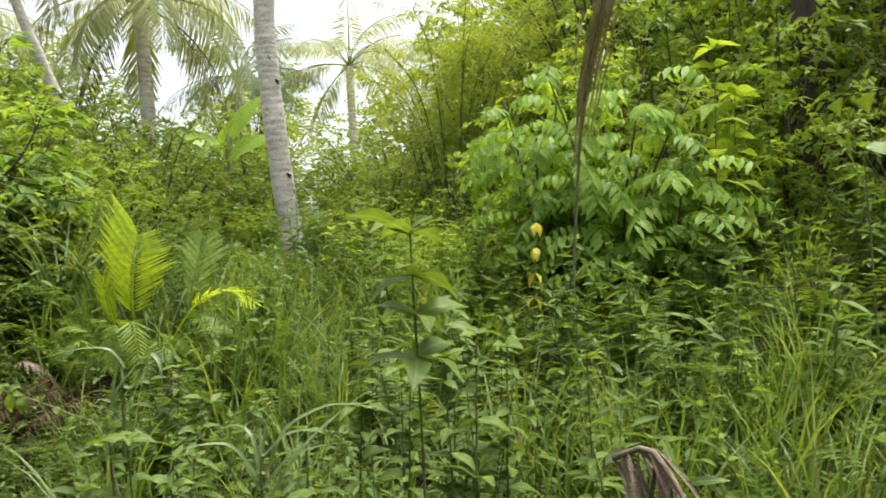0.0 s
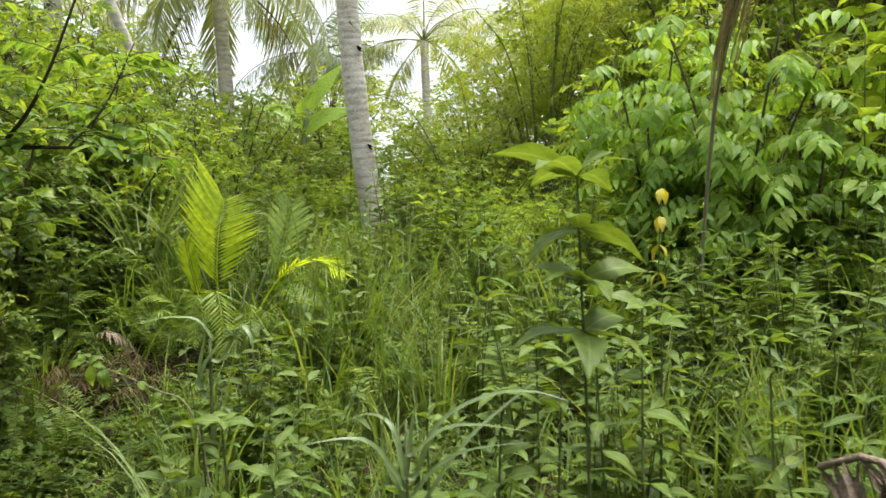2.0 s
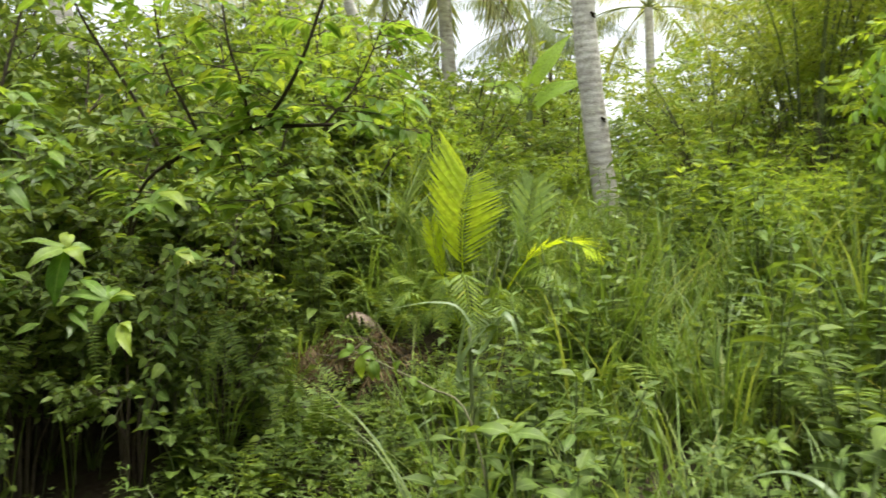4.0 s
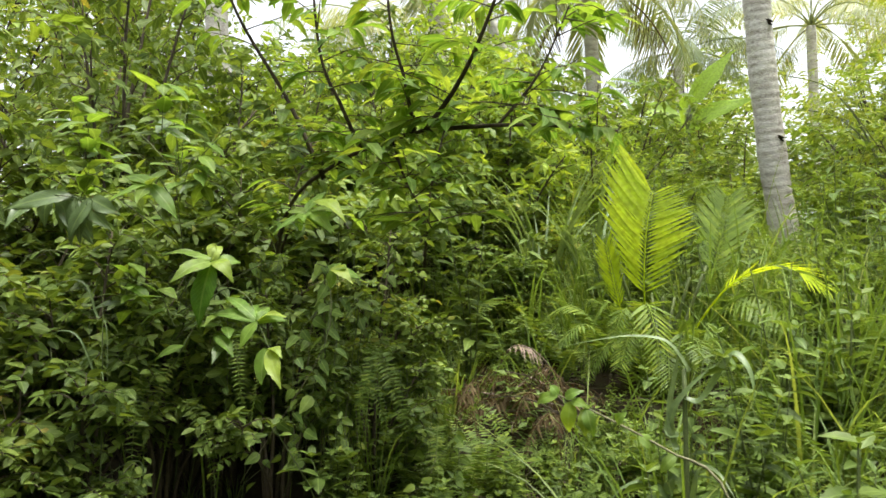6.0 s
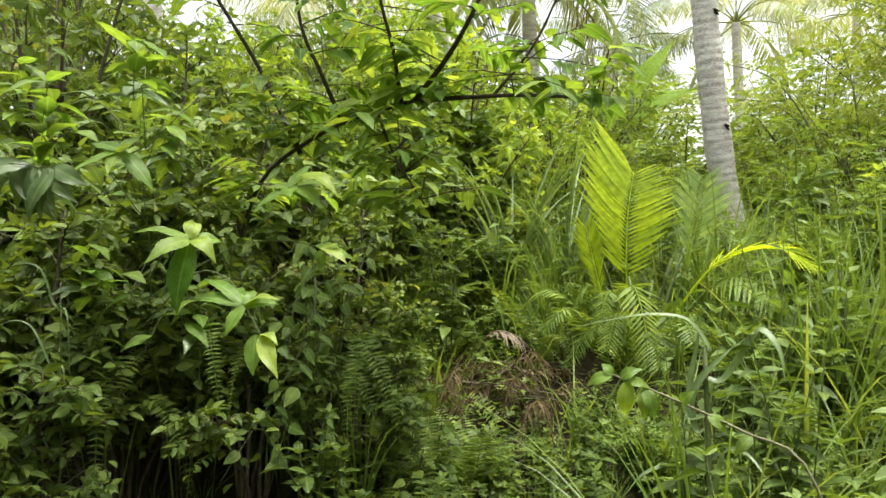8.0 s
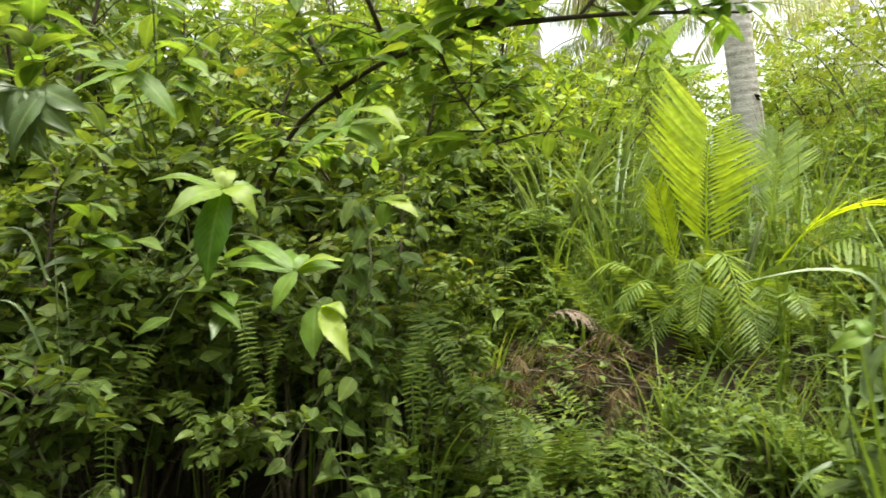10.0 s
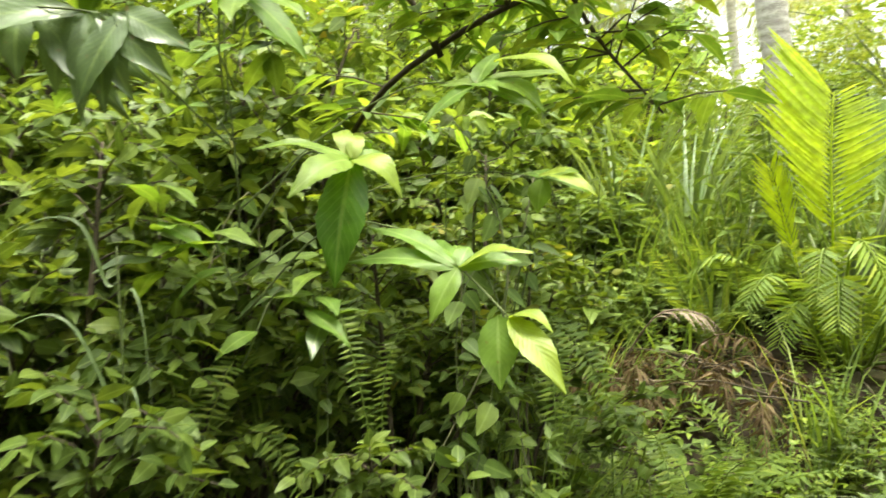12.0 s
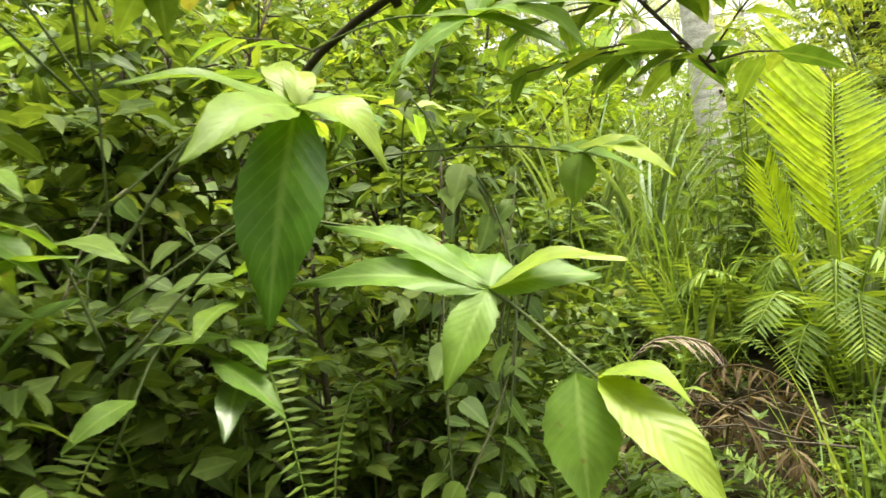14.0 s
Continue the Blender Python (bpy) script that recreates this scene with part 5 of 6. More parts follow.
# ---- the yellowed weed, the banana leaf, the withered fern heap ----
def yellow_weed():
    rng = np.random.default_rng(121)
    x, y = 0.52, 5.2
    ob = thing("yellowed_weed", (x, y, float(ground_height(x, y))), "weed with hanging yellowed leaves", "weed")
    c = smooth([(0, 0, 0), (0.02, 0, 0.6), (0.05, 0, 1.3)], 10)
    part("stem", tube(c, [0.006, 0.003], 5), M_STEM, ob)
    for k in range(10):
        q = c[6 + k % 4]
        a = 2.4 * k
        part("leaf", wide_leaf(q, q + np.array([0.05 * np.cos(a), 0.05 * np.sin(a), -0.09]), (np.cos(a), np.sin(a), 0.5), 0.045, 0.1, 0.1, 8), M_YELLOW, ob)


yellow_weed()


def pale_leaf_weed():
    x, y = 2.5, 4.85
    z = float(ground_height(x, y))
    ob = thing("pale_leaf_weed", (x, y, z), "broad-leaved weed with one large pale leaf", "weed")
    c = smooth([(0, 0, 0), (-0.02, 0, 0.8), (-0.06, -0.02, 1.55)], 10)
    part("stem", tube(c, [0.008, 0.004], 6), M_STEM, ob)
    part("leaf", wide_leaf(c[-1], c[-1] + np.array([0.2, -0.05, -0.06]), (0.0, -0.7, 0.7), 0.12, 0.1, 0.1), M_PALE, ob, "large pale grey-green leaf")
    for k in range(8):
        a = 2.4 * k
        q = c[2 + k]
        part("leaf", wide_leaf(q, q + np.array([0.14 * np.cos(a), 0.14 * np.sin(a), 0.02]), (0, 0, 1), 0.07, 0.08, 0.15), M_WEED, ob)


pale_leaf_weed()


def banana_plant():
    ob = thing("banana_plant", (-4.0, 12.4, 1.8), "young banana plant with one upright bright leaf", "banana plant")
    part("stem", tube(smooth([(0, 0, -0.1), (0.0, 0, 1.0), (0.06, 0.05, 2.0)], 10), [0.09, 0.04], 10), M_STEM, ob)
    for t, w, b in (((0.65, 0.05, 2.75), 0.3, (0.06, 0.05, 1.95)), ((-0.8, -0.1, 2.1), 0.3, (0, 0, 1.7)), ((1.0, -0.2, 2.0), 0.32, (0.03, 0, 1.6)), ((0.3, -0.7, 2.1), 0.3, (0, 0, 1.6))):
        part("leaf", wide_leaf(b, t, (0.2, -0.8, 0.5), w, 0.08, 0.1, 18, 0.7, 0.02, 0.004), M_BANANA, ob)


banana_plant()


def withered_heap(x, y, seed, fronds, label):
    rng = np.random.default_rng(seed)
    z = float(ground_height(x, y))
    ob = thing("withered_fern", (x, y, z), label, "dead fern", "withered ferns")
    for k in range(fronds):
        a = rng.uniform(0, 2 * np.pi)
        ln = rng.uniform(0.35, 0.75)
        c = arch(rng, ln, a, rng.uniform(0.7, 1.4), rng.uniform(-1.6, -0.7), 9) + (rng.normal(0, 0.14), rng.normal(0, 0.10), rng.uniform(0, 0.12))
        part("frond", pinnate(c, 0.09, 18, 0.16, 0.5, 0.2, -0.2, 0.5, LOW, rng, (0.004, 0.0015), 0.7, 0.35, 0.5), M_DEADLEAF, ob)
    a, b = np.array([-0.20, 0.1, 0.22]), np.array([0.22, 0.0, 0.34])
    c = smooth([a, 0.6 * a + 0.4 * b + (0, -0.05, 0.16), 0.2 * a + 0.8 * b + (0, -0.08, 0.12), b], 14)
    part("frond", pinnate(c, 0.13, 20, 0.08, 0.3, 0.08, -0.1, 1.9, MID, rng, (0.005, 0.002), 0.6, 0.2, 0.5), M_GREYDEAD, ob, "pale dried arching frond")
    for k in range(30):
        q = np.array([rng.normal(0, 0.3), rng.normal(-0.05, 0.2), rng.uniform(0.02, 0.25)])
        d = np.array([rng.normal(0, 0.25), rng.normal(0, 0.1), rng.normal(0, 0.06)])
        part("dry_stalk", tube(smooth([q - d, q + (0, 0, 0.03), q + d], 5), [0.0035, 0.002], 4), M_GREYDEAD if k % 3 == 0 else M_TWIG, ob)


withered_heap(-2.74, 5.05, 131, 34, "heap of withered brown fern fronds")
withered_heap(2.72, 5.85, 132, 16, "withered brown ferns on the bare bank")


# ---- ferns ----
def fern(rng, fronds, length, pinna, label, material=M_FERN, group="sword ferns", pairs=24):
    ob = thing("fern", (0, 0, 0), label, "fern", group)
    for k in range(fronds):
        a = 2 * np.pi * k / fronds + rng.uniform(-0.3, 0.3)
        c = arch(rng, length * rng.uniform(0.75, 1.1), a, rng.uniform(1.0, 1.45), rng.uniform(-0.7, 0.5), 10)
        part("frond", pinnate(c, pinna * rng.uniform(0.9, 1.1), pairs, 0.24, 0.12, 0.12, 0.05, 0.25, LOW, rng, (0.003, 0.001), 0.7, 0.07), material, ob)
    return ob


RF = np.random.default_rng(140)
FERNS = [fern(RF, 7, 0.62, 0.085, "green sword fern with long narrow fronds"), fern(RF, 6, 0.8, 0.095, "tall sword fern with upright fronds"), fern(RF, 8, 0.5, 0.07, "small bright green fern clump")]
for ob, (x, y, a) in zip(FERNS, ((1.2, 3.45, 0.3), (1.25, 4.55, 1.0), (-2.55, 4.45, 0.5))):
    ob.matrix_world = set_down(x, y, 0, a, 1.15)
fern_spots = [(-1.75, 4.75, 0, .7), (-1.6, 3.55, 0, .8), (-1.35, 2.85, 2, .9), (1.6, 4.2, 1, 1.1), (2.0, 4.6, 0, 1.2), (2.4, 5.3, 1, 1.2),
              (-1.45, 5.1, 0, 1.0), (-2.45, 5.75, 0, 1.0), (-1.75, 5.75, 0, 1.1), (-1.2, 4.9, 1, 1.0), (1.75, 3.5, 0, 1.0), (-3.3, 5.3, 0, 1.0), (-2.85, 4.4, 2, 1.0), (1.3, 5.0, 1, 1.2)]
for _ in range(70):
    x, y = RF.uniform(-4.2, 3.4), RF.uniform(2.9, 7.5)
    if off_path(x, y) > 1.0 and not (-4.2 < x < -1.5 and 2.9 < y < 5.4):
        fern_spots.append((x, y, int(RF.integers(0, 3)), RF.uniform(0.7, 1.2)))
for x, y, k, size in fern_spots:
    copy_thing(FERNS[k], set_down(x, y, 0, RF.uniform(0, 6.28), size))


def set_fern(x, y, fronds, label, material=M_FERN, z=0.0):
    """A fern whose fronds leave its base in given directions: turn, length, rise and fall, leaflet length."""
    rng = np.random.default_rng(int(1000 * abs(x) + 100 * y))
    ob = thing("fern", (x, y, float(ground_height(x, y)) + z), label, "fern", "sword ferns")
    for a, ln, rise, fall, pinna in fronds:
        part("frond", pinnate(arch(rng, ln, a, rise, fall, 12), pinna, int(ln * 42), 0.2, 0.15, 0.12, 0.0, 0.2, MID, rng, (0.0035, 0.0012), 0.55, 0.08), material, ob)


set_fern(-2.62, 4.40, [(-0.6, 0.42, 1.3, 0.9, 0.075), (2.2, 0.3, 1.3, 0.3, 0.06), (-2.2, 0.28, 1.1, 0.0, 0.06)], "light green sword fern with one upright frond", M_PALE)
set_fern(1.33, 3.4, [(1.6, 0.75, 1.5, 1.3, 0.085), (0.4, 0.5, 1.3, 0.2, 0.07), (-2.4, 0.5, 1.2, 0.1, 0.07), (2.9, 0.45, 1.2, 0.3, 0.07)], "upright light green sword fern", M_PALE)
set_fern(0.40, 3.05, [(1.6, 0.72, 1.45, 1.2, 0.08), (2.6, 0.6, 1.35, 0.6, 0.08), (0.2, 0.55, 1.3, 0.4, 0.075), (-1.6, 0.5, 1.2, 0.0, 0.07)], "dark green upright sword fern")
set_fern(1.32, 5.05, [(1.5, 0.95, 1.5, 1.25, 0.09), (0.3, 0.7, 1.3, 0.3, 0.085), (2.8, 0.7, 1.3, 0.3, 0.085)], "tall bright upright sword fern", M_HERB)
def hanging_fern(x, y, top, fronds, label, pinna=0.09):
    """A tall fern: fronds rise out of the hollow and hang over towards the open side."""
    rng = np.random.default_rng(int(1000 * abs(x) + 77 * y))
    z = float(ground_height(x, y))
    ob = thing("fern", (x, y, z), label, "fern", "sword ferns")
    for k in range(fronds):
        a = rng.normal(-0.9, 0.7)
        d = np.array([np.cos(a), np.sin(a), 0.0])
        h = (top - z) * rng.uniform(0.8, 1.08)
        side = np.array([-d[1], d[0], 0.0]) * rng.normal(0, 0.05)
        c = smooth([(0, 0, -0.02), d * 0.02 + side + (0, 0, 0.55 * h), d * 0.09 + 2 * side + (0, 0, h), d * 0.2 + 3 * side + (0, 0, h - 0.10), d * 0.25 + 4 * side + (0, 0, h - rng.uniform(0.3, 0.42))], 18)
        part("frond", pinnate(c, pinna * rng.uniform(0.85, 1.1), 32, 0.19, 0.15, 0.42, 0.0, 0.2, MID, rng, (0.0035, 0.0012), 0.5, 0.09, 0.0, 0.3, np.array([-d[1], d[0], 0.0])), M_FERN, ob)


for x, y, top in ((-3.43, 3.66, 0.98), (-3.05, 3.98, 0.85), (-3.58, 3.44, 0.82), (-2.92, 4.14, 0.95), (-3.24, 3.92, 1.05), (-2.76, 4.28, 0.62)):
    hanging_fern(x, y, top, 3, "sword fern with long fronds hanging out of the shrubs", 0.062)


tuft_spots = ((-2.62, 4.12), (-2.5, 4.02), (-2.72, 4.02), (-2.42, 4.2), (-2.35, 3.9), (-2.2, 4.1))
for k, (x, y) in enumerate(tuft_spots):
    set_fern(x, y, [(2.1 * j + k, 0.34, 1.4, 0.2, 0.055) for j in range(5)], "bright light green feathery fern clump", M_BRIGHT if k < 3 else M_FERN)


# ---- climbers with oval leaves hanging over the shrubs ----
def climber(x, y, top, seed, stems, leaf_len, label, material, width=0.66, face=(0.62, -0.78)):
    rng = np.random.default_rng(seed)
    o = np.array([x, y, float(ground_height(x, y))])
    ob = thing("climbing_vine", o, label, "vine", "climbing vines")
    h = top - o[2]
    for k in range(stems):
        side = rng.normal(0, 0.16)
        across = np.array([-face[1], face[0], 0.0])
        lean = np.array([face[0], face[1], 0.0])
        c = smooth([across * side * 0.4 - lean * 0.12 + (0, 0, -0.02), across * side * 0.8 - lean * 0.1 + (0, 0, 0.6 * h), across * side + (0, 0, h * rng.uniform(0.85, 1.05)),
                    across * (side + rng.normal(0, 0.08)) + lean * 0.13 + (0, 0, h * rng.uniform(0.6, 0.8)), across * (side + rng.normal(0, 0.12)) + lean * 0.15 + (0, 0, h * rng.uniform(0.2, 0.5))], 22)
        stem = part("stem", tube(c, [0.003, 0.0015], 4), M_VINE if k % 2 else M_STEM, ob)
        n = 15
        q = c[np.minimum((np.linspace(0.22, 0.99, n) * 21).astype(int), 21)] + rng.normal(0, 0.012, (n, 3))
        d = across * np.where(np.arange(n) % 2, 1, -1)[:, None] * rng.uniform(0.3, 1.0, n)[:, None] + lean * rng.uniform(0.1, 0.8, n)[:, None] - np.array([0, 0, 1.0]) * rng.uniform(0.1, 0.9, n)[:, None]
        up = lean * 0.4 + np.array([0, 0, 1.0]) + rng.normal(0, 0.45, (n, 3))
        ln = leaf_len * rng.uniform(0.6, 1.15, n)
        part("foliage", leaves(q, d, up, ln, ln * width, rng.uniform(0.1, 0.4, n), rng.uniform(0.02, 0.14, n), (0.1, 0.3, 0.55, 0.8), 0.6), material, stem)


for k, (x, y, top, size, m, label) in enumerate((
        (-3.72, 2.98, 0.55, 0.085, M_HERB, "climber with light green oval leaves"), (-3.55, 3.12, 0.42, 0.095, M_HERB, "climber with light green oval leaves"), (-3.42, 3.3, 0.5, 0.085, M_WEED, "climber with dull green oval leaves"),
        (-3.9, 2.8, 0.75, 0.085, M_WEED, "climber with dull green oval leaves"),
        (-3.86, 3.15, 1.1, 0.085, M_BUSH, "climber with dark oval leaves over a shrub"), (-3.66, 3.5, 1.2, 0.08, M_BUSH, "climber with dark oval leaves over a shrub"), (-3.5, 3.78, 1.3, 0.08, M_WEED, "climber with dull green oval leaves"),
        (-2.96, 3.86, 1.28, 0.085, M_WEED, "climber with dull heart-shaped leaves"), (-3.08, 3.92, 1.2, 0.08, M_WEED, "climber with dull heart-shaped leaves"), (-2.9, 4.08, 0.75, 0.07, M_HERB, "climber with light green oval leaves"),
        (-3.25, 4.15, 1.45, 0.075, M_BUSH, "climber with dark oval leaves over a shrub"), (-2.7, 4.3, 0.55, 0.065, M_HERB, "climber with light green oval leaves"), (-3.95, 3.45, 1.5, 0.085, M_BUSH, "climber with dark oval leaves over a shrub"))):
    climber(x, y, top, 300 + k, 2 if top < 1 else 3, 0.85 * size, label, m)


# ---- herbs and grass of the undergrowth ----
def herb_thing(geo, leaf_mat, label, group, name="herb"):
    ob = thing(name, (0, 0, 0), label, "herb", group)
    for wood, leafage in zip(*geo):
        part("foliage", leafage, leaf_mat, part("stem", wood, M_STEM, ob))
    return ob


RH = np.random.default_rng(150)
# Darker leaf kinds than the slope's; their colour also holds the foreground's shade.
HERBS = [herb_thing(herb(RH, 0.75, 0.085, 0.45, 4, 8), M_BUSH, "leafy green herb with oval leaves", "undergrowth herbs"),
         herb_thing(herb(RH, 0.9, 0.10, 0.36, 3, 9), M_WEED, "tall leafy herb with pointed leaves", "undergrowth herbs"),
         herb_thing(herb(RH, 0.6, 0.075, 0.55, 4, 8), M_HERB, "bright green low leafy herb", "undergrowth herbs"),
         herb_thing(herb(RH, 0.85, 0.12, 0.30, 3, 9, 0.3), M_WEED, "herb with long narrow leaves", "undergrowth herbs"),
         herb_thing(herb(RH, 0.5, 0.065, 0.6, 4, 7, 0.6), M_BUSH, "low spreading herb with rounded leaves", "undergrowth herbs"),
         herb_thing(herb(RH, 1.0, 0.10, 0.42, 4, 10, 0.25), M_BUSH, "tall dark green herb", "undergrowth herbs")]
for k, ob in enumerate(HERBS):
    ob.matrix_world = set_down(-0.6 + 0.35 * k, 3.6 + 0.1 * k)


def tuft_thing(geo, material, label):
    ob = new("grass_tuft", mesh_of("grass_tuft", geo, material))
    return tagged(ob, label, "grass tuft", "grass tufts")


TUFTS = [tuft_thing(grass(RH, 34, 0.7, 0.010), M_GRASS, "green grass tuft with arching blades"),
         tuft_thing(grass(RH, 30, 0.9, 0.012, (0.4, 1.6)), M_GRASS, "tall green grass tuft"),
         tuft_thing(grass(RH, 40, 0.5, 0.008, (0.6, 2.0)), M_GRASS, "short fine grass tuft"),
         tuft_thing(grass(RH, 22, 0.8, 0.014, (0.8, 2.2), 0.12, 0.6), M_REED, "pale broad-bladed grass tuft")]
for k, ob in enumerate(TUFTS):
    ob.matrix_world = set_down(0.5 + 0.3 * k, 3.9)


def gully(x, y):
    """The bare dark soil under the young palm and the withered ferns."""
    return -3.0 < x < -1.65 and 4.45 < y < 5.55


def under_shrubs(x, y):
    """The dark hollow below the shrubs beside the line walked."""
    return -4.4 < x < -2.95 and 2.7 < y < 4.5


def hollow(x, y):
    """The bare shaded soil below the tall weeds."""
    return 0.12 < x < 1.0 and 1.9 < y < 3.2


def height_cap(x, y):
    """How tall the undergrowth stands: trampled by the line walked, lush beyond, thin where the ground is bare."""
    d = off_path(x, y)
    if d < 0.55:
        return 0.0
    cap = np.interp(d, [0.55, 0.9, 1.5, 2.2], [0.15, 0.45, 0.85, 1.1])
    if x > -1.6 and y > 2.3:
        cap = max(cap, np.interp(y, [2.3, 2.8, 4.0], [0.6, 0.95, 1.0]))
    if gully(x, y):
        return 0.0
    if under_shrubs(x, y):
        return 0.2
    if -2.8 < x < -1.6 and 3.2 < y <= 4.4:
        cap = min(cap, 0.34)
    if hollow(x, y):
        return 0.0
    return float(cap)


count = [0, 0]
while count[0] < 290:
    x, y = RH.uniform(-4.0, 3.2), RH.uniform(2.0, 7.6)
    k = int(RH.integers(0, len(HERBS)))
    cap = height_cap(x, y)
    if cap < 0.1:
        continue
    # In front the lighter herb becomes a darker one, its tone standing for shade.
    if k == 2 and x > -0.6 and y < 3.4:
        k = 0
    tall = (0.75, 0.9, 0.6, 0.85, 0.5, 1.0)[k]
    size = min(cap / tall, 1.25 if y > 3.2 or x < -0.7 else 0.85) * RH.uniform(0.8, 1.05)
    if size < 0.3:
        continue
    copy_thing(HERBS[k], set_down(x, y, 0, RH.uniform(0, 6.28), size))
    count[0] += 1
while count[1] < 280:
    x, y = RH.uniform(-4.0, 3.2), RH.uniform(1.8, 7.8)
    k = int(RH.choice([0, 1, 2, 3], p=[0.38, 0.28, 0.27, 0.07]))
    cap = height_cap(x, y)
    if cap < 0.1 or (x > 0.2 and y < 3.5 and RH.random() < 0.7):
        continue
    size = min(cap / (0.6, 0.8, 0.45, 0.6)[k], 1.3) * RH.uniform(0.75, 1.05)
    if size < 0.25:
        continue
    copy_thing(TUFTS[k], set_down(x, y, 0, RH.uniform(0, 6.28), size))
    count[1] += 1


for k in range(26):
    x, y = RH.uniform(0.85, 2.1), RH.uniform(3.5, 4.9)
    copy_thing(TUFTS[(1, 1, 0, 3)[k % 4]], set_down(x, y, 0, RH.uniform(0, 6.28), RH.uniform(1.0, 1.35)))
for k in range(34):
    x, y = RH.uniform(-2.5, -1.6), RH.uniform(4.35, 5.15)
    copy_thing((TUFTS[2], HERBS[4], TUFTS[0], HERBS[0])[k % 4], set_down(x, y, 0, RH.uniform(0, 6.28), RH.uniform(0.3, 0.5)))
for k in range(14):
    x, y = RH.uniform(0.5, 2.2), RH.uniform(4.0, 5.4)
    copy_thing(HERBS[(2, 3)[k % 2]], set_down(x, y, 0, RH.uniform(0, 6.28), RH.uniform(1.0, 1.4)))


# ---- the rest of the undergrowth, past counting ----
def scatter_herbs(name, spots, geos, material, label, category):
    """Small plants joined into one mesh over a stretch of the slope."""
    pieces = []
    for x, y, k, size, a in spots:
        if -3.2 < x < -1.1 and 6.4 < y < 10.6:
            size = 0.42 * size
        m = np.array(set_down(x, y, 0, a, size))
        pieces.append(moved(geos[k], m))
    ob = new(name, mesh_of(name, joined(pieces), material))
    tagged(ob, label, category, kind="stuff")


RS = np.random.default_rng(160)
small = [joined(herb(RS, 0.42, 0.065, 0.5, 4, 6, 0.7, LOW)[1]) for _ in range(4)]
larger = [joined(herb(RS, 0.8, 0.10, 0.42, 4, 8, 0.5, LOW)[1]) for _ in range(4)]
blades = [grass(RS, 26, 0.6, 0.010, (0.5, 2.0), 0.12, 0.5, 5) for _ in range(3)]


def spots_in(n, x0, x1, y0, y1, kinds, s0, s1, near=0.55):
    out = []
    while len(out) < n:
        x, y = RS.uniform(x0, x1), RS.uniform(y0, y1)
        if off_path(x, y) > near and not hollow(x, y) and not (gully(x, y) and RS.random() < 0.4) and not (under_shrubs(x, y) and RS.random() < 0.75):
            out.append((x, y, int(RS.integers(0, kinds)), RS.uniform(s0, s1), RS.uniform(0, 6.28)))
    return out


# Front undergrowth takes the darker leaf; part of that is shade put into colour.
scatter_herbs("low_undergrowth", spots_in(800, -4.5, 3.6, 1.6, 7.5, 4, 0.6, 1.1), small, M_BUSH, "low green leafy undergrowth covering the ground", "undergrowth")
scatter_herbs("slope_undergrowth", spots_in(700, -9, 7, 6.5, 13, 4, 0.7, 1.4), larger, M_HERB, "leafy undergrowth covering the slope", "undergrowth")
scatter_herbs("bright_undergrowth", spots_in(350, -5, 2, 6.5, 13, 4, 0.7, 1.2), larger, M_BRIGHT, "bright green undergrowth on the sunny slope", "undergrowth")
scatter_herbs("far_undergrowth", spots_in(700, -18, 12, 12, 26, 4, 1.3, 2.6), larger, M_BUSH, "far scrub between the palms", "undergrowth")
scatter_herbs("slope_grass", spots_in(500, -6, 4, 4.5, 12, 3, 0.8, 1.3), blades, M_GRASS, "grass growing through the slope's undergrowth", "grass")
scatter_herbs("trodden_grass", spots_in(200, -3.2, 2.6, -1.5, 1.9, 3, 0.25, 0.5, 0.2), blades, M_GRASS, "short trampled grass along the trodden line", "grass")


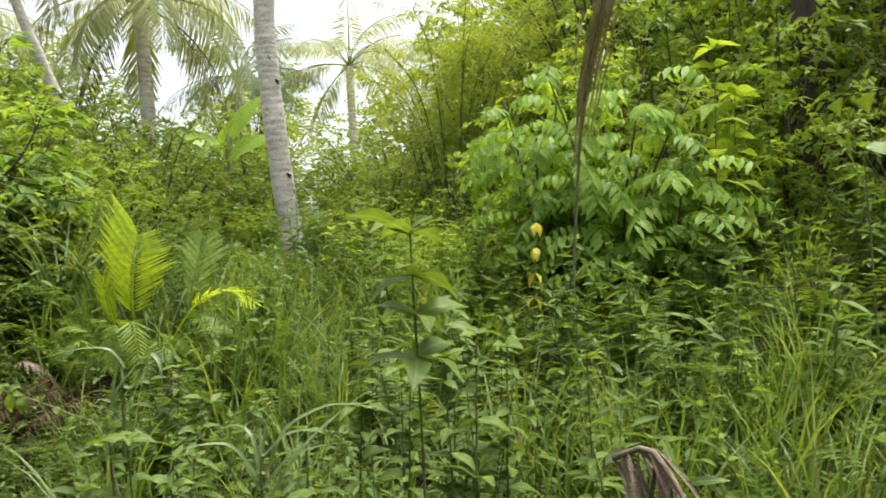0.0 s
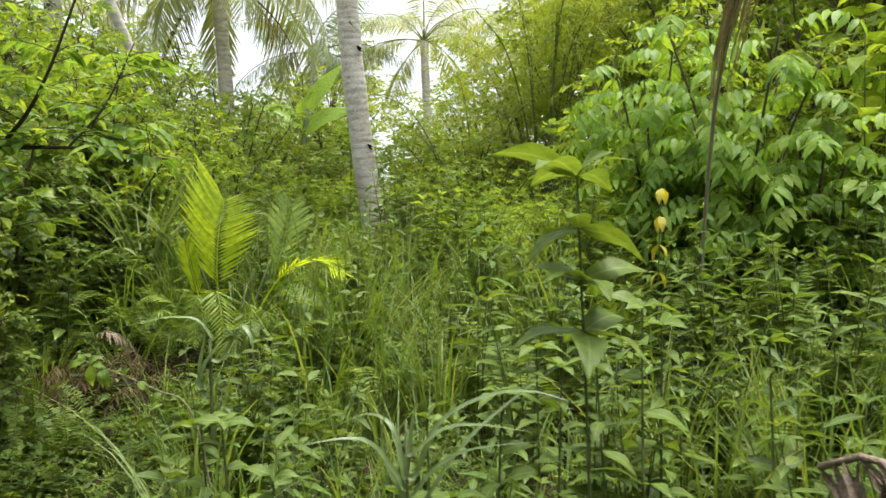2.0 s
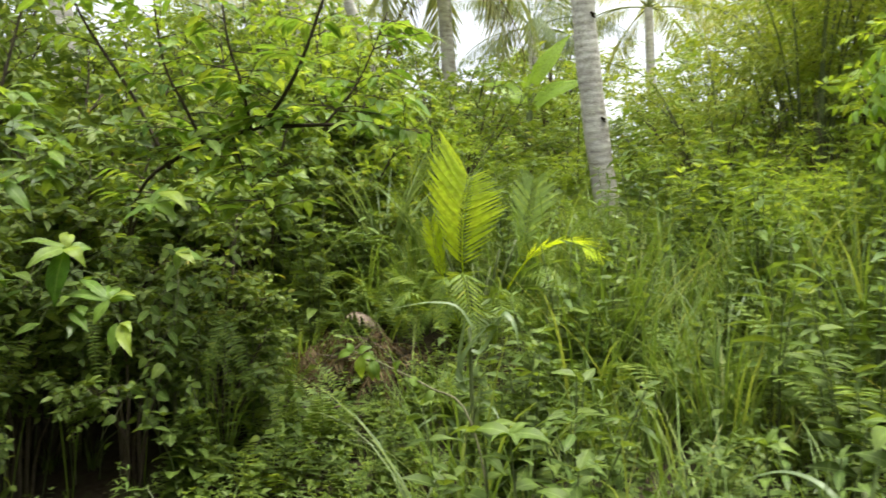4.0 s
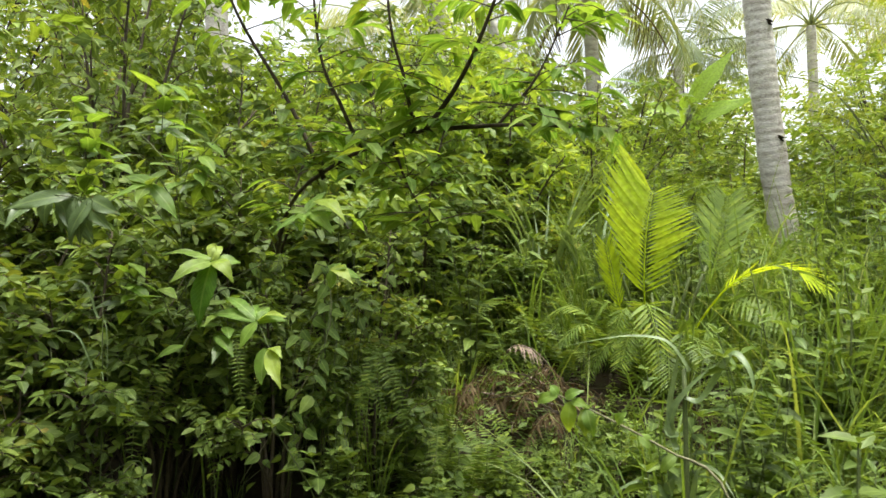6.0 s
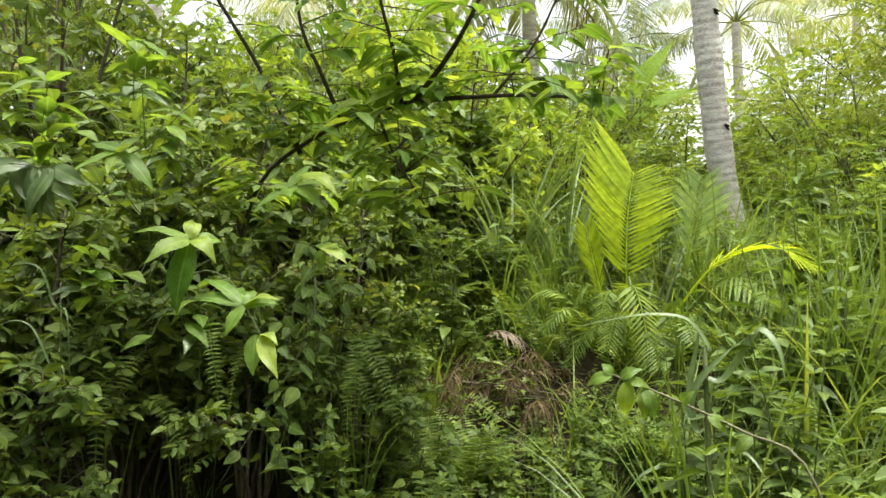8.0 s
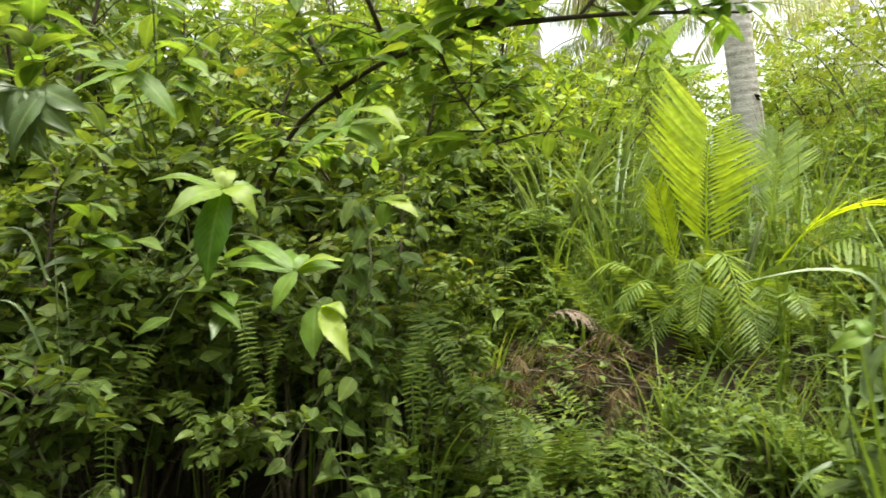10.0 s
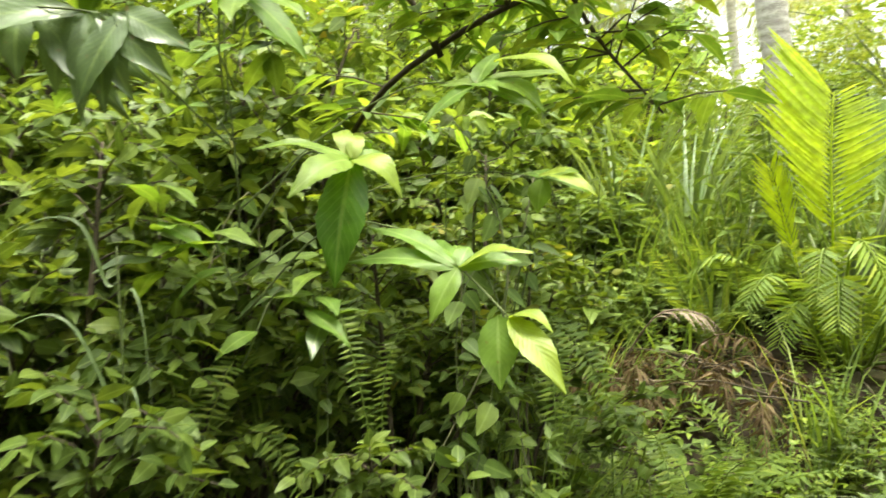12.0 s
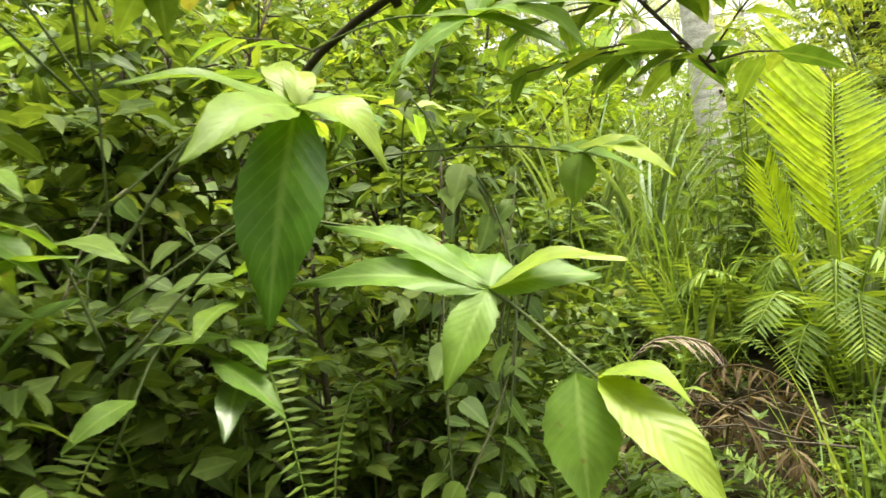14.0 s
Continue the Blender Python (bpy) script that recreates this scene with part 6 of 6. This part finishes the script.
def litter():
    n = 4000
    x = np.concatenate([RS.uniform(-4.5, 3.5, 2600), RS.uniform(-3.2, -1.3, 1400)])
    y = np.concatenate([RS.uniform(1.0, 7.5, 2600), RS.uniform(3.6, 5.7, 1400)])
    p = np.column_stack([x, y, ground_height(x, y) + RS.uniform(0.004, 0.05, n)])
    a = RS.uniform(0, 2 * np.pi, n)
    d = np.column_stack([np.cos(a), np.sin(a), RS.normal(0, 0.15, n)])
    L = RS.uniform(0.02, 0.055, n)
    g = leaves(p, d, np.tile([0, 0, 1.0], (n, 1)) + RS.normal(0, 0.3, (n, 3)), L, L * 0.4, RS.uniform(-0.3, 0.3, n), 0.15, LOW)
    ob = new("leaf_litter", mesh_of("leaf_litter", g, M_LITTER))
    tagged(ob, "brown dead leaves scattered on the soil", "leaf litter", kind="stuff")


litter()


def dry_stalks():
    """Dead stalks lying about on the bare soil under the young palm."""
    rng = np.random.default_rng(171)
    for k in range(45):
        x, y = rng.uniform(-3.1, -1.5), rng.uniform(4.4, 5.5)
        a, ln = rng.uniform(0, np.pi), rng.uniform(0.12, 0.4)
        z = float(ground_height(x, y)) + rng.uniform(0.01, 0.05)
        d = np.array([np.cos(a), np.sin(a), rng.normal(0, 0.15)]) * ln / 2
        g = tube(smooth([-d, (0, 0, rng.uniform(0, 0.03)), d], 5), [0.004, 0.0025], 4)
        ob = new("dry_stalk", mesh_of("dry_stalk", g, M_GREYDEAD))
        ob.location = (x, y, z)
        tagged(ob, "dry brown plant stalk lying on bare soil", "dry stalk", "dry stalks")


dry_stalks()
scatter_herbs("rear_undergrowth", [(x, y, int(RS.integers(0, 4)), RS.uniform(0.6, 1.1), RS.uniform(0, 6.28)) for x, y in zip(RS.uniform(-7, 7, 520), RS.uniform(-9, 1.2, 520)) if off_path(x, y) > 1.3], larger, M_HERB, "leafy undergrowth beside and behind the start", "undergrowth")
scatter_herbs("right_undergrowth", [(x, y, int(RS.integers(0, 4)), RS.uniform(0.6, 1.0), RS.uniform(0, 6.28)) for x, y in zip(RS.uniform(2.4, 7.5, 200), RS.uniform(0.5, 7, 200))], larger, M_HERB, "leafy undergrowth climbing the bank", "undergrowth")

scatter_herbs("bank_seedlings", [(x, y, int(RS.integers(0, 4)), RS.uniform(0.35, 0.7), RS.uniform(0, 6.28)) for x, y in zip(RS.uniform(-3.0, -1.4, 130), RS.uniform(3.6, 5.5, 130)) if not gully(x, y) or RS.random() < 0.8], small, M_HERB, "small green seedlings covering the bank", "undergrowth")
